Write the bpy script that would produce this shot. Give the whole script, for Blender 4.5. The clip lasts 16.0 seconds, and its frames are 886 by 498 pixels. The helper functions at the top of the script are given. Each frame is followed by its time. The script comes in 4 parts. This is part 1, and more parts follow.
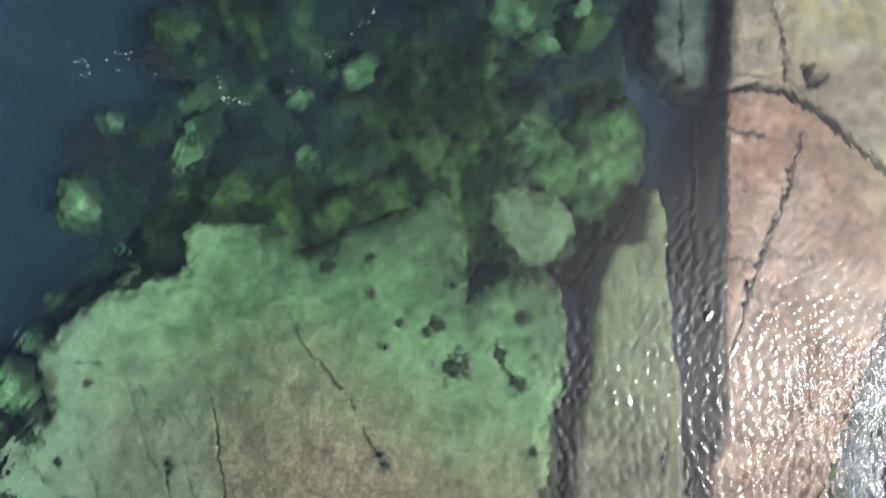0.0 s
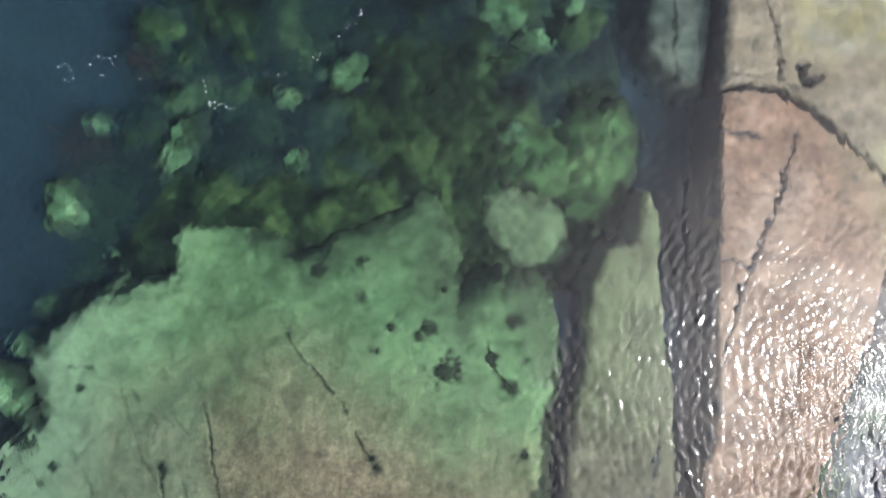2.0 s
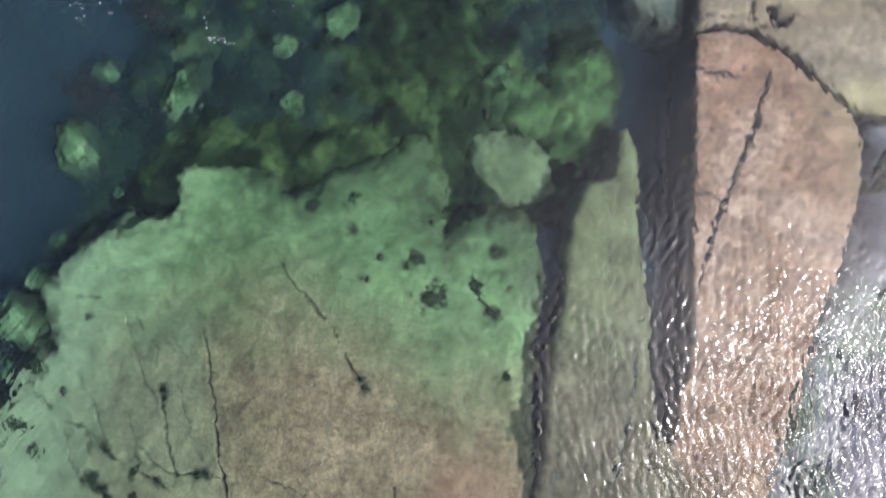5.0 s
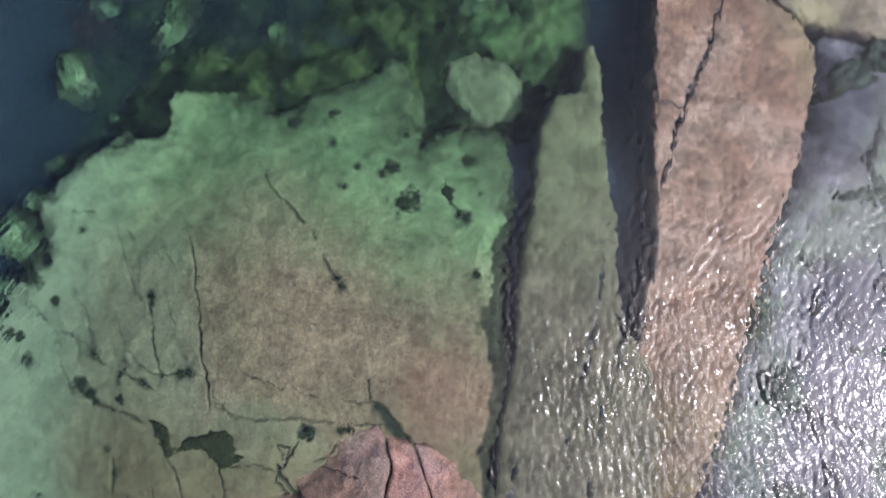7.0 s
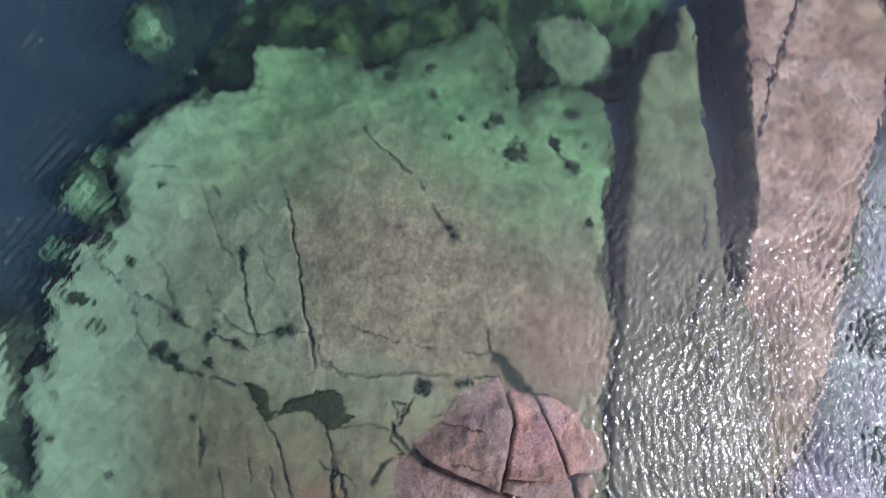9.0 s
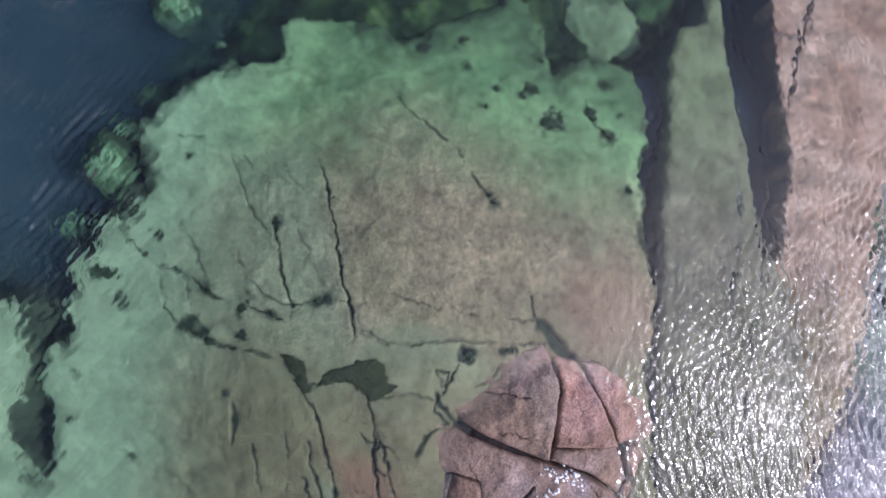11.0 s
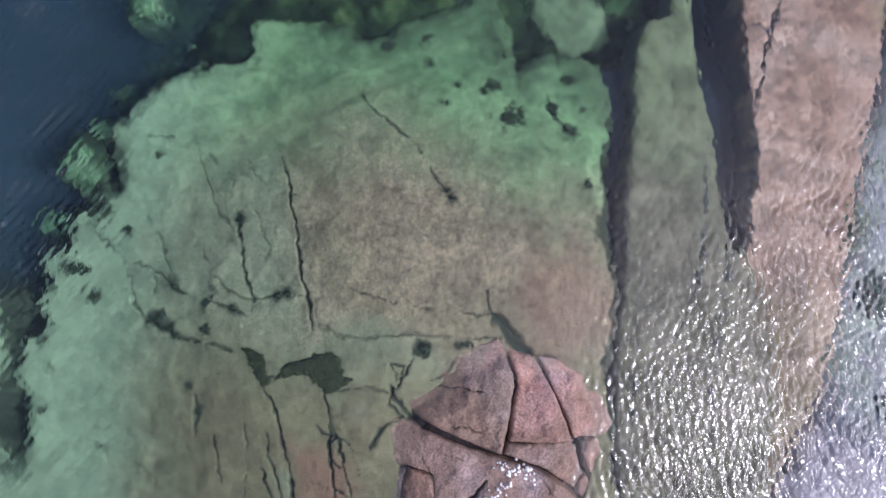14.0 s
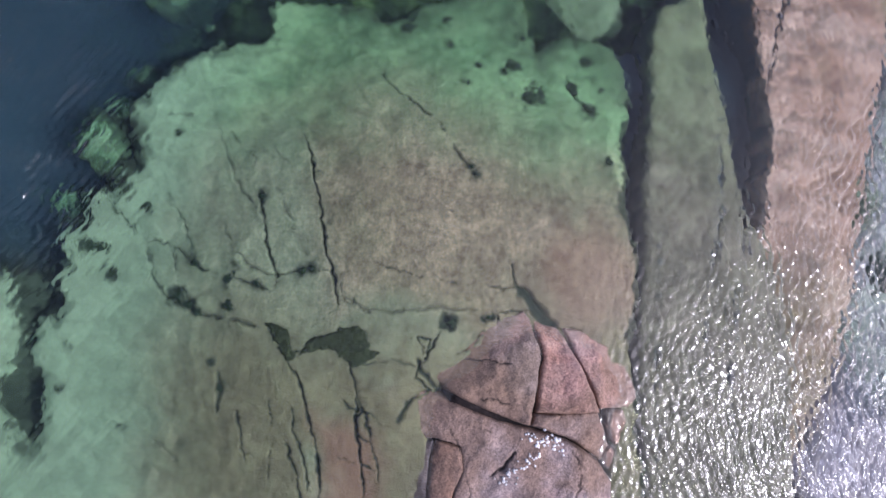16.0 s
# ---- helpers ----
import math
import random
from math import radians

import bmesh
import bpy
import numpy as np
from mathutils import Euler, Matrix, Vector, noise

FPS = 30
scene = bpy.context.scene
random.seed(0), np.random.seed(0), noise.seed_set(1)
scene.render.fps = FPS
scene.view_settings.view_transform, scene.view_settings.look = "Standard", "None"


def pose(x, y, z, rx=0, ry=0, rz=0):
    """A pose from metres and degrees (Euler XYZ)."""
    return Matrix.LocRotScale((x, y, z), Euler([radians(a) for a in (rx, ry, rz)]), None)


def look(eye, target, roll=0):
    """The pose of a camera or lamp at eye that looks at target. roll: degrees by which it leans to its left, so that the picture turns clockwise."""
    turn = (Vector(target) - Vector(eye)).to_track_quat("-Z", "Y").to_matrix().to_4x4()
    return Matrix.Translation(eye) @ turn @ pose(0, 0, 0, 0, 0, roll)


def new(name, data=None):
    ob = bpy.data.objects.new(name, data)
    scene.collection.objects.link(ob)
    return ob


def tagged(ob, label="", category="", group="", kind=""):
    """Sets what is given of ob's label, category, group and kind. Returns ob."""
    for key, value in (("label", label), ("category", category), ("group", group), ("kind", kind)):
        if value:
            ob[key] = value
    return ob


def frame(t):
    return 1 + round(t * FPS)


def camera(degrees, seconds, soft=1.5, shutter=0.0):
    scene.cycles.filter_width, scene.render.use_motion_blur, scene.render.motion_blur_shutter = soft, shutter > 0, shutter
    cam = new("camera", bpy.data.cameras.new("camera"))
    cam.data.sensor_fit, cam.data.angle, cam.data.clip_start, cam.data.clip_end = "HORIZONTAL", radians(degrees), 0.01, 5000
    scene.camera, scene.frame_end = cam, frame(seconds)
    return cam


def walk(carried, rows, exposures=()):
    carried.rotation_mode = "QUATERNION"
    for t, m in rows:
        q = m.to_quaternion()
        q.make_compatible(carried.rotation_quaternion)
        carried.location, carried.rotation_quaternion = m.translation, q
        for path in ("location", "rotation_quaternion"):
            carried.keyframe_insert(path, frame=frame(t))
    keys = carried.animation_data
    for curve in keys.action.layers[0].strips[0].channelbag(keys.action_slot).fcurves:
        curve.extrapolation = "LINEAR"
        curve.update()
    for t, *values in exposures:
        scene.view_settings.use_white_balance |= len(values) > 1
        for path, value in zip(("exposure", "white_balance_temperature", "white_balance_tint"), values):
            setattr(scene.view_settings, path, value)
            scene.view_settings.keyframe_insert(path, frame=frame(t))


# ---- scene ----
cam = camera(80, 16.0)
PATH = [
    (0.0, pose(1.243, 3.627, 4.966, -1.68, 1.09, 1.82)),
    (0.5, pose(1.293, 3.666, 4.963, -2.30, 1.25, 1.86)),
    (1.0, pose(1.365, 3.717, 4.955, -2.79, 1.20, 1.92)),
    (1.5, pose(1.370, 3.784, 4.954, -3.18, 1.15, 1.83)),
    (2.0, pose(1.327, 3.813, 4.924, -3.32, 1.12, 1.49)),
    (2.5, pose(1.283, 3.772, 4.897, -3.30, 1.16, 1.30)),
    (3.0, pose(1.301, 3.679, 4.901, -3.31, 1.34, 1.66)),
    (5.5, pose(1.754, 2.774, 5.287, -2.11, 2.60, 1.67)),
    (6.0, pose(1.936, 2.387, 5.326, -1.40, 3.00, 1.57)),
    (6.5, pose(2.034, 2.042, 5.399, -0.55, 3.15, 1.51)),
    (7.0, pose(1.999, 1.818, 5.495, 0.27, 2.98, 1.48)),
    (7.5, pose(1.808, 1.572, 5.529, 1.11, 2.19, 1.50)),
    (8.0, pose(1.432, 1.319, 5.529, 1.90, 0.69, 1.20)),
    (8.5, pose(0.852, 1.153, 5.462, 2.65, -0.76, 1.14)),
    (9.0, pose(0.328, 0.990, 5.375, 3.09, -2.43, 0.85)),
    (9.5, pose(-0.043, 0.837, 5.336, 3.68, -3.77, 0.64)),
    (10.0, pose(-0.271, 0.661, 5.263, 4.34, -4.59, 0.56)),
    (12.5, pose(-0.130, 0.377, 5.202, 6.03, -3.64, -0.11)),
    (13.0, pose(0.084, 0.356, 5.233, 6.08, -2.92, -0.06)),
    (13.5, pose(0.292, 0.377, 5.250, 5.77, -2.28, 0.08)),
    (14.0, pose(0.394, 0.378, 5.287, 5.63, -1.95, 0.23)),
    (14.5, pose(0.403, 0.349, 5.295, 5.75, -1.93, 0.25)),
    (15.0, pose(0.322, 0.248, 5.292, 6.15, -2.29, 0.26)),
    (15.5, pose(0.190, 0.132, 5.289, 6.57, -2.81, 0.11)),
    (16.0, pose(0.000, 0.000, 5.255, 7.01, -3.56, 0.01)),
]
walk(cam, PATH, [(0.0, 0.18, 6250, 11), (5.5, 0.17, 6250, 17), (6.5, -0.05, 6200, 20), (8.5, -0.03, 5700, 21), (16.0, 0.01, 5720, 24)])
SKY, SUN = 0.15, 3.4

# ---- the sky and the sun ----
WATER = 0.2  # height of the water's surface
SUN_EL, SUN_AZ = radians(48.5), radians(-20)

world = bpy.data.worlds.new("sky")
scene.world = world
world.use_nodes = True
wn = world.node_tree.nodes
sky = wn.new("ShaderNodeTexSky")
sky.sky_type, sky.sun_disc, sky.dust_density = "NISHITA", False, 3.5
sky.sun_elevation, sky.sun_rotation = SUN_EL, radians(90) - SUN_AZ
world.node_tree.links.new(sky.outputs[0], wn["Background"].inputs[0])
wn["Background"].inputs[1].default_value = SKY

sun_data = bpy.data.lights.new("sun", "SUN")
sun_data.energy, sun_data.angle, sun_data.color = SUN, radians(0.6), (1.0, 0.965, 0.94)
sun = new("sun", sun_data)
sun.matrix_world = look((0, 0, 0), (-math.cos(SUN_AZ) * math.cos(SUN_EL), -math.sin(SUN_AZ) * math.cos(SUN_EL), -math.sin(SUN_EL)))


# ---- noise, outlines and heights ----
def lattice(seed):
    return np.random.default_rng(seed).random((64, 64))


def value_noise(x, y, size, seed):
    """Smooth noise from 0 to 1 with lumps of the given size."""
    g = lattice(seed)
    u, v = x / size + seed * 7.3, y / size + seed * 3.1
    i, j = np.floor(u).astype(int), np.floor(v).astype(int)
    a, b = u - i, v - j
    a, b = a * a * (3 - 2 * a), b * b * (3 - 2 * b)
    i0, i1, j0, j1 = i % 64, (i + 1) % 64, j % 64, (j + 1) % 64
    return (g[i0, j0] * (1 - a) + g[i1, j0] * a) * (1 - b) + (g[i0, j1] * (1 - a) + g[i1, j1] * a) * b


def fbm(x, y, size, seed, octaves=4, gain=0.5):
    out, amp, total = 0.0, 1.0, 0.0
    for k in range(octaves):
        out = out + amp * value_noise(x, y, size / 2**k, seed + k)
        total += amp
        amp *= gain
    return out / total - 0.5


def step(a, b, x):
    s = np.clip((x - a) / (b - a), 0, 1)
    return s * s * (3 - 2 * s)


def line_gap(x, y, line, closed=False):
    """Distance to a polyline, and how far along it the nearest place lies (0 to 1)."""
    pts = list(line) + ([line[0]] if closed else [])
    best, along, count = np.full(np.shape(x), 1e9), np.zeros(np.shape(x)), len(pts) - 1
    for k in range(count):
        (ax, ay), (bx, by) = pts[k], pts[k + 1]
        dx, dy = bx - ax, by - ay
        h = np.clip(((x - ax) * dx + (y - ay) * dy) / (dx * dx + dy * dy + 1e-9), 0, 1)
        d = np.hypot(x - ax - h * dx, y - ay - h * dy)
        near = d < best
        best, along = np.where(near, d, best), np.where(near, (k + h) / count, along)
    return best, along


def inside_gap(x, y, outline):
    """Signed distance to an outline: above 0 inside."""
    d, _ = line_gap(x, y, outline, True)
    within = np.zeros(np.shape(x), bool)
    for k in range(len(outline)):
        (ax, ay), (bx, by) = outline[k - 1], outline[k]
        if ay != by:
            within ^= ((ay > y) != (by > y)) & (x < (bx - ax) * (y - ay) / (by - ay) + ax)
    return np.where(within, d, -d)


def sunk(z):
    """A height as it looks through the water, turned into the true one (water bends light by 1.33)."""
    return np.where(z < WATER, WATER - (WATER - z) * 1.33, z)


def shelf_top(x, y):
    dome = 0.25 - 0.045 * ((x - 1.2) ** 2 + (y + 0.6) ** 2)
    flat = np.where(dome < -0.25, -0.25 - 0.25 * np.tanh((-0.25 - dome) / 0.25), dome)
    dome = dome + (flat - dome) * step(-0.8, -2.3, x)
    return np.minimum(dome, 0.16)


# ---- materials ----
def node_kit(name):
    m = bpy.data.materials.new(name)
    m.use_nodes = True
    t = m.node_tree
    return m, t.nodes, t.links, t.nodes["Principled BSDF"]


def noise_node(n, l, where, scale, detail=4.0, rough=0.6, warp=0.0):
    k = n.new("ShaderNodeTexNoise")
    k.inputs["Scale"].default_value, k.inputs["Detail"].default_value = scale, detail
    k.inputs["Roughness"].default_value, k.inputs["Distortion"].default_value = rough, warp
    l.new(where, k.inputs["Vector"])
    return k.outputs["Fac"]


def ramp_node(n, l, fac, stops):
    r = n.new("ShaderNodeValToRGB")
    while len(r.color_ramp.elements) < len(stops):
        r.color_ramp.elements.new(0.5)
    for e, (p, c) in zip(r.color_ramp.elements, stops):
        e.position, e.color = p, (*c, 1) if len(c) == 3 else c
    l.new(fac, r.inputs["Fac"])
    return r.outputs["Color"]


def mix_node(n, l, fac, a, b, mode="MIX"):
    k = n.new("ShaderNodeMix")
    k.data_type, k.blend_type = "RGBA", mode
    for sock, v in ((k.inputs[0], fac), (k.inputs[6], a), (k.inputs[7], b)):
        if isinstance(v, (int, float)):
            sock.default_value = v
        elif isinstance(v, tuple):
            sock.default_value = (*v, 1)
        else:
            l.new(v, sock)
    return k.outputs[2]


def grey(v):
    return (v, v, v)


def rock_material(name, tones, rough=0.75, speckle=0.28, bump=0.55, broad_size=0.9, tint_layer=None, weed=None, pale_tone=None, turf=None, rust=None, gritty=0.0, mottling=0.85, shine=0.06, streak=0.0):
    """Weathered granite: three tones in broad stains, mottling, mineral grain. Further colours are laid on by vertex
    masks:
    weed and stains, and also deep-water tint and shade put into the colour."""
    m, n, l, b = node_kit(name)
    where = n.new("ShaderNodeNewGeometry").outputs["Position"]
    broad = noise_node(n, l, where, broad_size, 6, 0.66, 0.5)
    mottle = noise_node(n, l, where, 3.6, 9, 0.66, 0.6)
    grain = noise_node(n, l, where, 55, 3, 0.6)
    colour = ramp_node(n, l, broad, [(0.36, tones[0]), (0.5, tones[1]), (0.64, tones[2])])
    colour = mix_node(n, l, mottling, colour, ramp_node(n, l, mottle, [(0.28, grey(0.4)), (0.5, grey(0.95)), (0.72, grey(1.6))]), "MULTIPLY")
    if gritty:
        grit = noise_node(n, l, where, 17, 5, 0.7, 0.8)
        colour = mix_node(n, l, gritty, colour, ramp_node(n, l, grit, [(0.3, grey(0.45)), (0.5, grey(0.95)), (0.62, grey(1.25)), (0.75, grey(1.9))]), "MULTIPLY")
    if streak:
        along = n.new("ShaderNodeVectorMath")
        along.operation = "MULTIPLY"
        along.inputs[1].default_value = (1.0, 0.3, 1.0)
        l.new(where, along.inputs[0])
        fibre = noise_node(n, l, along.outputs[0], 34, 4, 0.7, 0.6)
        colour = mix_node(n, l, streak, colour, ramp_node(n, l, fibre, [(0.3, grey(0.4)), (0.5, grey(1.0)), (0.7, grey(1.65))]), "MULTIPLY")
    # on the shelf this pair paints the water's depth tint into the colour
    if tint_layer:
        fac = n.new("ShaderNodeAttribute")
        fac.attribute_name = "tint_layer"
        tint_colour = mix_node(n, l, ramp_node(n, l, noise_node(n, l, where, 2.2, 7, 0.68, 0.6), [(0.36, grey(0.0)), (0.62, grey(1.0))]), tint_layer[0], tint_layer[1])
        tint_colour = mix_node(n, l, 0.85, tint_colour, ramp_node(n, l, mottle, [(0.3, grey(0.5)), (0.7, grey(1.5))]), "MULTIPLY")
        colour = mix_node(n, l, fac.outputs["Fac"], colour, tint_colour)
    if pale_tone:
        fac = n.new("ShaderNodeAttribute")
        fac.attribute_name = "pale_tone"
        pale_colour = mix_node(n, l, 0.7, pale_tone, ramp_node(n, l, mottle, [(0.3, grey(0.6)), (0.7, grey(1.35))]), "MULTIPLY")
        colour = mix_node(n, l, fac.outputs["Fac"], colour, pale_colour)
    if turf:
        fac = n.new("ShaderNodeAttribute")
        fac.attribute_name = "turf"
        colour = mix_node(n, l, fac.outputs["Fac"], colour, mix_node(n, l, 0.7, turf, ramp_node(n, l, mottle, [(0.3, grey(0.6)), (0.7, grey(1.5))]), "MULTIPLY"))
    if rust:
        fac = n.new("ShaderNodeAttribute")
        fac.attribute_name = "rust"
        colour = mix_node(n, l, fac.outputs["Fac"], colour, rust)
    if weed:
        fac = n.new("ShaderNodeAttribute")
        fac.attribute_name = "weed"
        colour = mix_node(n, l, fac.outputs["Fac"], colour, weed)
    cells = n.new("ShaderNodeTexVoronoi")
    cells.inputs["Scale"].default_value = 70
    l.new(where, cells.inputs["Vector"])
    flecks = ramp_node(n, l, cells.outputs["Color"], [(0.2, grey(0.55)), (0.5, grey(1.0)), (0.85, grey(1.4))])
    colour = mix_node(n, l, speckle, colour, flecks, "MULTIPLY")
    l.new(colour, b.inputs["Base Color"])
    b.inputs["Roughness"].default_value = rough
    b.inputs["Specular IOR Level"].default_value = shine
    height = n.new("ShaderNodeMath")
    height.operation = "MULTIPLY_ADD"
    l.new(mottle, height.inputs[0])
    height.inputs[1].default_value = 3.0
    l.new(grain, height.inputs[2])
    bp = n.new("ShaderNodeBump")
    bp.inputs["Strength"].default_value, bp.inputs["Distance"].default_value = bump, 0.02
    l.new(height.outputs[0], bp.inputs["Height"])
    l.new(bp.outputs[0], b.inputs["Normal"])
    return m


def frond_material(name, dark, light):
    m, n, l, b = node_kit(name)
    geo = n.new("ShaderNodeNewGeometry")
    tone = mix_node(n, l, geo.outputs["Random Per Island"], dark, light)
    blotch = noise_node(n, l, geo.outputs["Position"], 14, 4)
    tone = mix_node(n, l, 0.6, tone, ramp_node(n, l, blotch, [(0.3, grey(0.5)), (0.7, grey(1.5))]), "MULTIPLY")
    l.new(tone, b.inputs["Base Color"])
    b.inputs["Roughness"].default_value, b.inputs["Specular IOR Level"].default_value = 0.6, 0.05
    return m


def bed_material():
    """Silt, gravel and turf on the deep bottom."""
    m, n, l, b = node_kit("deep_bed")
    where = n.new("ShaderNodeNewGeometry").outputs["Position"]
    tone = ramp_node(n, l, noise_node(n, l, where, 0.7, 6, 0.65, 0.5), [(0.3, (0.02, 0.034, 0.048)), (0.55, (0.032, 0.05, 0.066)), (0.75, (0.045, 0.07, 0.075))])
    tone = mix_node(n, l, 0.7, tone, ramp_node(n, l, noise_node(n, l, where, 9, 5), [(0.3, grey(0.6)), (0.7, grey(1.4))]), "MULTIPLY")
    l.new(tone, b.inputs["Base Color"])
    b.inputs["Roughness"].default_value, b.inputs["Specular IOR Level"].default_value = 0.9, 0.05
    return m


def water_material():
    """Clear sea water: it bends and softens what lies below, and mirrors the sky; chop is its own mask of fine ripples."""
    m, n, l, b = node_kit("sea_water")
    n.remove(b)
    where = n.new("ShaderNodeNewGeometry").outputs["Position"]
    chop = n.new("ShaderNodeAttribute")
    chop.attribute_name = "chop"
    height = n.new("ShaderNodeMath")
    height.operation = "MULTIPLY_ADD"
    long_crests = n.new("ShaderNodeVectorMath")
    long_crests.operation = "MULTIPLY"
    long_crests.inputs[1].default_value = (1.25, 0.7, 1.0)
    l.new(where, long_crests.inputs[0])
    l.new(noise_node(n, l, long_crests.outputs[0], 40, 0, 0.5, 0.4), height.inputs[0])
    height.inputs[1].default_value = 0.45
    l.new(noise_node(n, l, long_crests.outputs[0], 18, 0, 0.5, 0.6), height.inputs[2])
    fine = n.new("ShaderNodeBump")
    fine.inputs["Distance"].default_value = 0.0065
    l.new(chop.outputs["Fac"], fine.inputs["Strength"])
    l.new(height.outputs[0], fine.inputs["Height"])
    fresnel = n.new("ShaderNodeFresnel")
    fresnel.inputs["IOR"].default_value = 1.45
    l.new(fine.outputs[0], fresnel.inputs["Normal"])
    bent = n.new("ShaderNodeBsdfRefraction")
    bent.inputs["Color"].default_value = (0.92, 0.98, 0.98, 1)
    bent.inputs["IOR"].default_value, bent.inputs["Roughness"].default_value = 1.333, 0.2
    l.new(fine.outputs[0], bent.inputs["Normal"])
    shine = n.new("ShaderNodeBsdfAnisotropic")
    shine.inputs["Color"].default_value = (1, 1, 1, 1)
    shine.inputs["Roughness"].default_value = 0.1
    l.new(fine.outputs[0], shine.inputs["Normal"])
    # the finest ripples, too small to see singly, spread the sun's glare
    glare = n.new("ShaderNodeBsdfAnisotropic")
    glare.inputs["Color"].default_value = (1, 1, 1, 1)
    glare.inputs["Roughness"].default_value = 0.42
    l.new(fine.outputs[0], glare.inputs["Normal"])
    mirror = n.new("ShaderNodeMixShader")
    mirror.inputs[0].default_value = 0.5
    l.new(shine.outputs[0], mirror.inputs[1])
    l.new(glare.outputs[0], mirror.inputs[2])
    blend = n.new("ShaderNodeMixShader")
    l.new(fresnel.outputs[0], blend.inputs[0])
    l.new(bent.outputs[0], blend.inputs[1])
    l.new(mirror.outputs[0], blend.inputs[2])
    l.new(blend.outputs[0], n["Material Output"].inputs["Surface"])
    return m


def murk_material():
    """A thin see-through veil: the deep water's blue-green haze put into a surface."""
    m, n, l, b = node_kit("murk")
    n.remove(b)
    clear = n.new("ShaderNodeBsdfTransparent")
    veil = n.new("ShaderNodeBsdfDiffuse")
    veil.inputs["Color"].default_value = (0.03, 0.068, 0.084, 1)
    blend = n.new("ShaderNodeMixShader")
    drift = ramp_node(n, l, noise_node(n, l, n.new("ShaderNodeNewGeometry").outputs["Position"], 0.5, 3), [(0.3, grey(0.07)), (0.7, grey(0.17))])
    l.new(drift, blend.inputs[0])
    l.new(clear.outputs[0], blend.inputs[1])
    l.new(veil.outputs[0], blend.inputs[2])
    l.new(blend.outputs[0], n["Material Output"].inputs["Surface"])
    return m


# shelf greens imitate the water's tint; the weed dark also paints wall shade
GREEN, DEEP_GREEN, WEED_SHADE = (0.142, 0.252, 0.118), (0.097, 0.192, 0.087), (0.016, 0.028, 0.016)
shelf_rock = rock_material("shelf_rock", [(0.155, 0.13, 0.083), (0.212, 0.17, 0.112), (0.25, 0.203, 0.14)], tint_layer=(GREEN, DEEP_GREEN), weed=WEED_SHADE, pale_tone=(0.154, 0.244, 0.148), turf=(0.128, 0.124, 0.066), rust=(0.19, 0.1, 0.068), gritty=0.85, mottling=0.65, streak=0.4)
# dark slate that paints shade on the ledge's walls and cracks
SLATE_SHADE = (0.04, 0.06, 0.072)
ledge_rock = rock_material("ledge_rock", [(0.08, 0.08, 0.05), (0.118, 0.113, 0.075), (0.148, 0.136, 0.097)], gritty=0.5, streak=0.5, tint_layer=((0.132, 0.178, 0.09), (0.125, 0.16, 0.084)), weed=SLATE_SHADE)
# the dark last colour of pink and tan paints their walls' shade
pink_rock = rock_material("pink_granite", [(0.205, 0.125, 0.085), (0.275, 0.18, 0.13), (0.32, 0.235, 0.182)], gritty=0.6, streak=0.75, tint_layer=((0.22, 0.19, 0.1), (0.29, 0.22, 0.155)), weed=(0.034, 0.05, 0.066))
tan_rock = rock_material("tan_granite", [(0.18, 0.145, 0.1), (0.25, 0.21, 0.15), (0.26, 0.225, 0.18)], gritty=0.4, streak=0.6, tint_layer=((0.27, 0.24, 0.12), (0.28, 0.26, 0.2)), weed=(0.04, 0.035, 0.035))
grey_rock = rock_material("grey_rock", [(0.035, 0.055, 0.045), (0.075, 0.1, 0.08), (0.13, 0.15, 0.12)], tint_layer=((0.16, 0.22, 0.18), (0.2, 0.24, 0.22)), weed=WEED_SHADE, gritty=0.6, broad_size=2.2)
slate_rock = rock_material("slate_rock", [(0.06, 0.065, 0.085), (0.12, 0.12, 0.145), (0.22, 0.2, 0.23)], tint_layer=((0.16, 0.2, 0.14), (0.2, 0.2, 0.22)), weed=(0.03, 0.035, 0.04))
salmon_rock = rock_material("salmon_granite", [(0.27, 0.15, 0.11), (0.345, 0.195, 0.148), (0.39, 0.25, 0.2)], speckle=0.6, bump=0.7, broad_size=2.0, gritty=0.35, weed=(0.03, 0.026, 0.026), mottling=0.3, shine=0.3, pale_tone=(0.35, 0.285, 0.28), turf=(0.19, 0.12, 0.08), rust=(0.42, 0.235, 0.2))
lilac_rock = rock_material("lilac_granite", [(0.19, 0.14, 0.117), (0.26, 0.205, 0.185), (0.33, 0.27, 0.258)], speckle=0.6, bump=0.7, broad_size=2.0, gritty=0.35, weed=(0.03, 0.026, 0.026), mottling=0.3, shine=0.3, pale_tone=(0.35, 0.285, 0.28), turf=(0.19, 0.12, 0.08), rust=(0.42, 0.235, 0.2))
block_rock = rock_material("boulder_granite", [(0.145, 0.106, 0.08), (0.195, 0.146, 0.115), (0.26, 0.2, 0.168)], speckle=0.6, bump=0.7, broad_size=2.0, gritty=0.35, weed=(0.03, 0.026, 0.026), mottling=0.3, shine=0.3, pale_tone=(0.35, 0.285, 0.28), turf=(0.19, 0.12, 0.08), rust=(0.42, 0.235, 0.2))
rust_rock = rock_material("rusty_granite", [(0.2, 0.11, 0.08), (0.28, 0.15, 0.11), (0.32, 0.2, 0.16)], speckle=0.6, bump=0.7, broad_size=2.0, gritty=0.35, weed=(0.03, 0.026, 0.026), mottling=0.3, shine=0.3, pale_tone=(0.35, 0.285, 0.28), turf=(0.19, 0.12, 0.08), rust=(0.42, 0.235, 0.2))
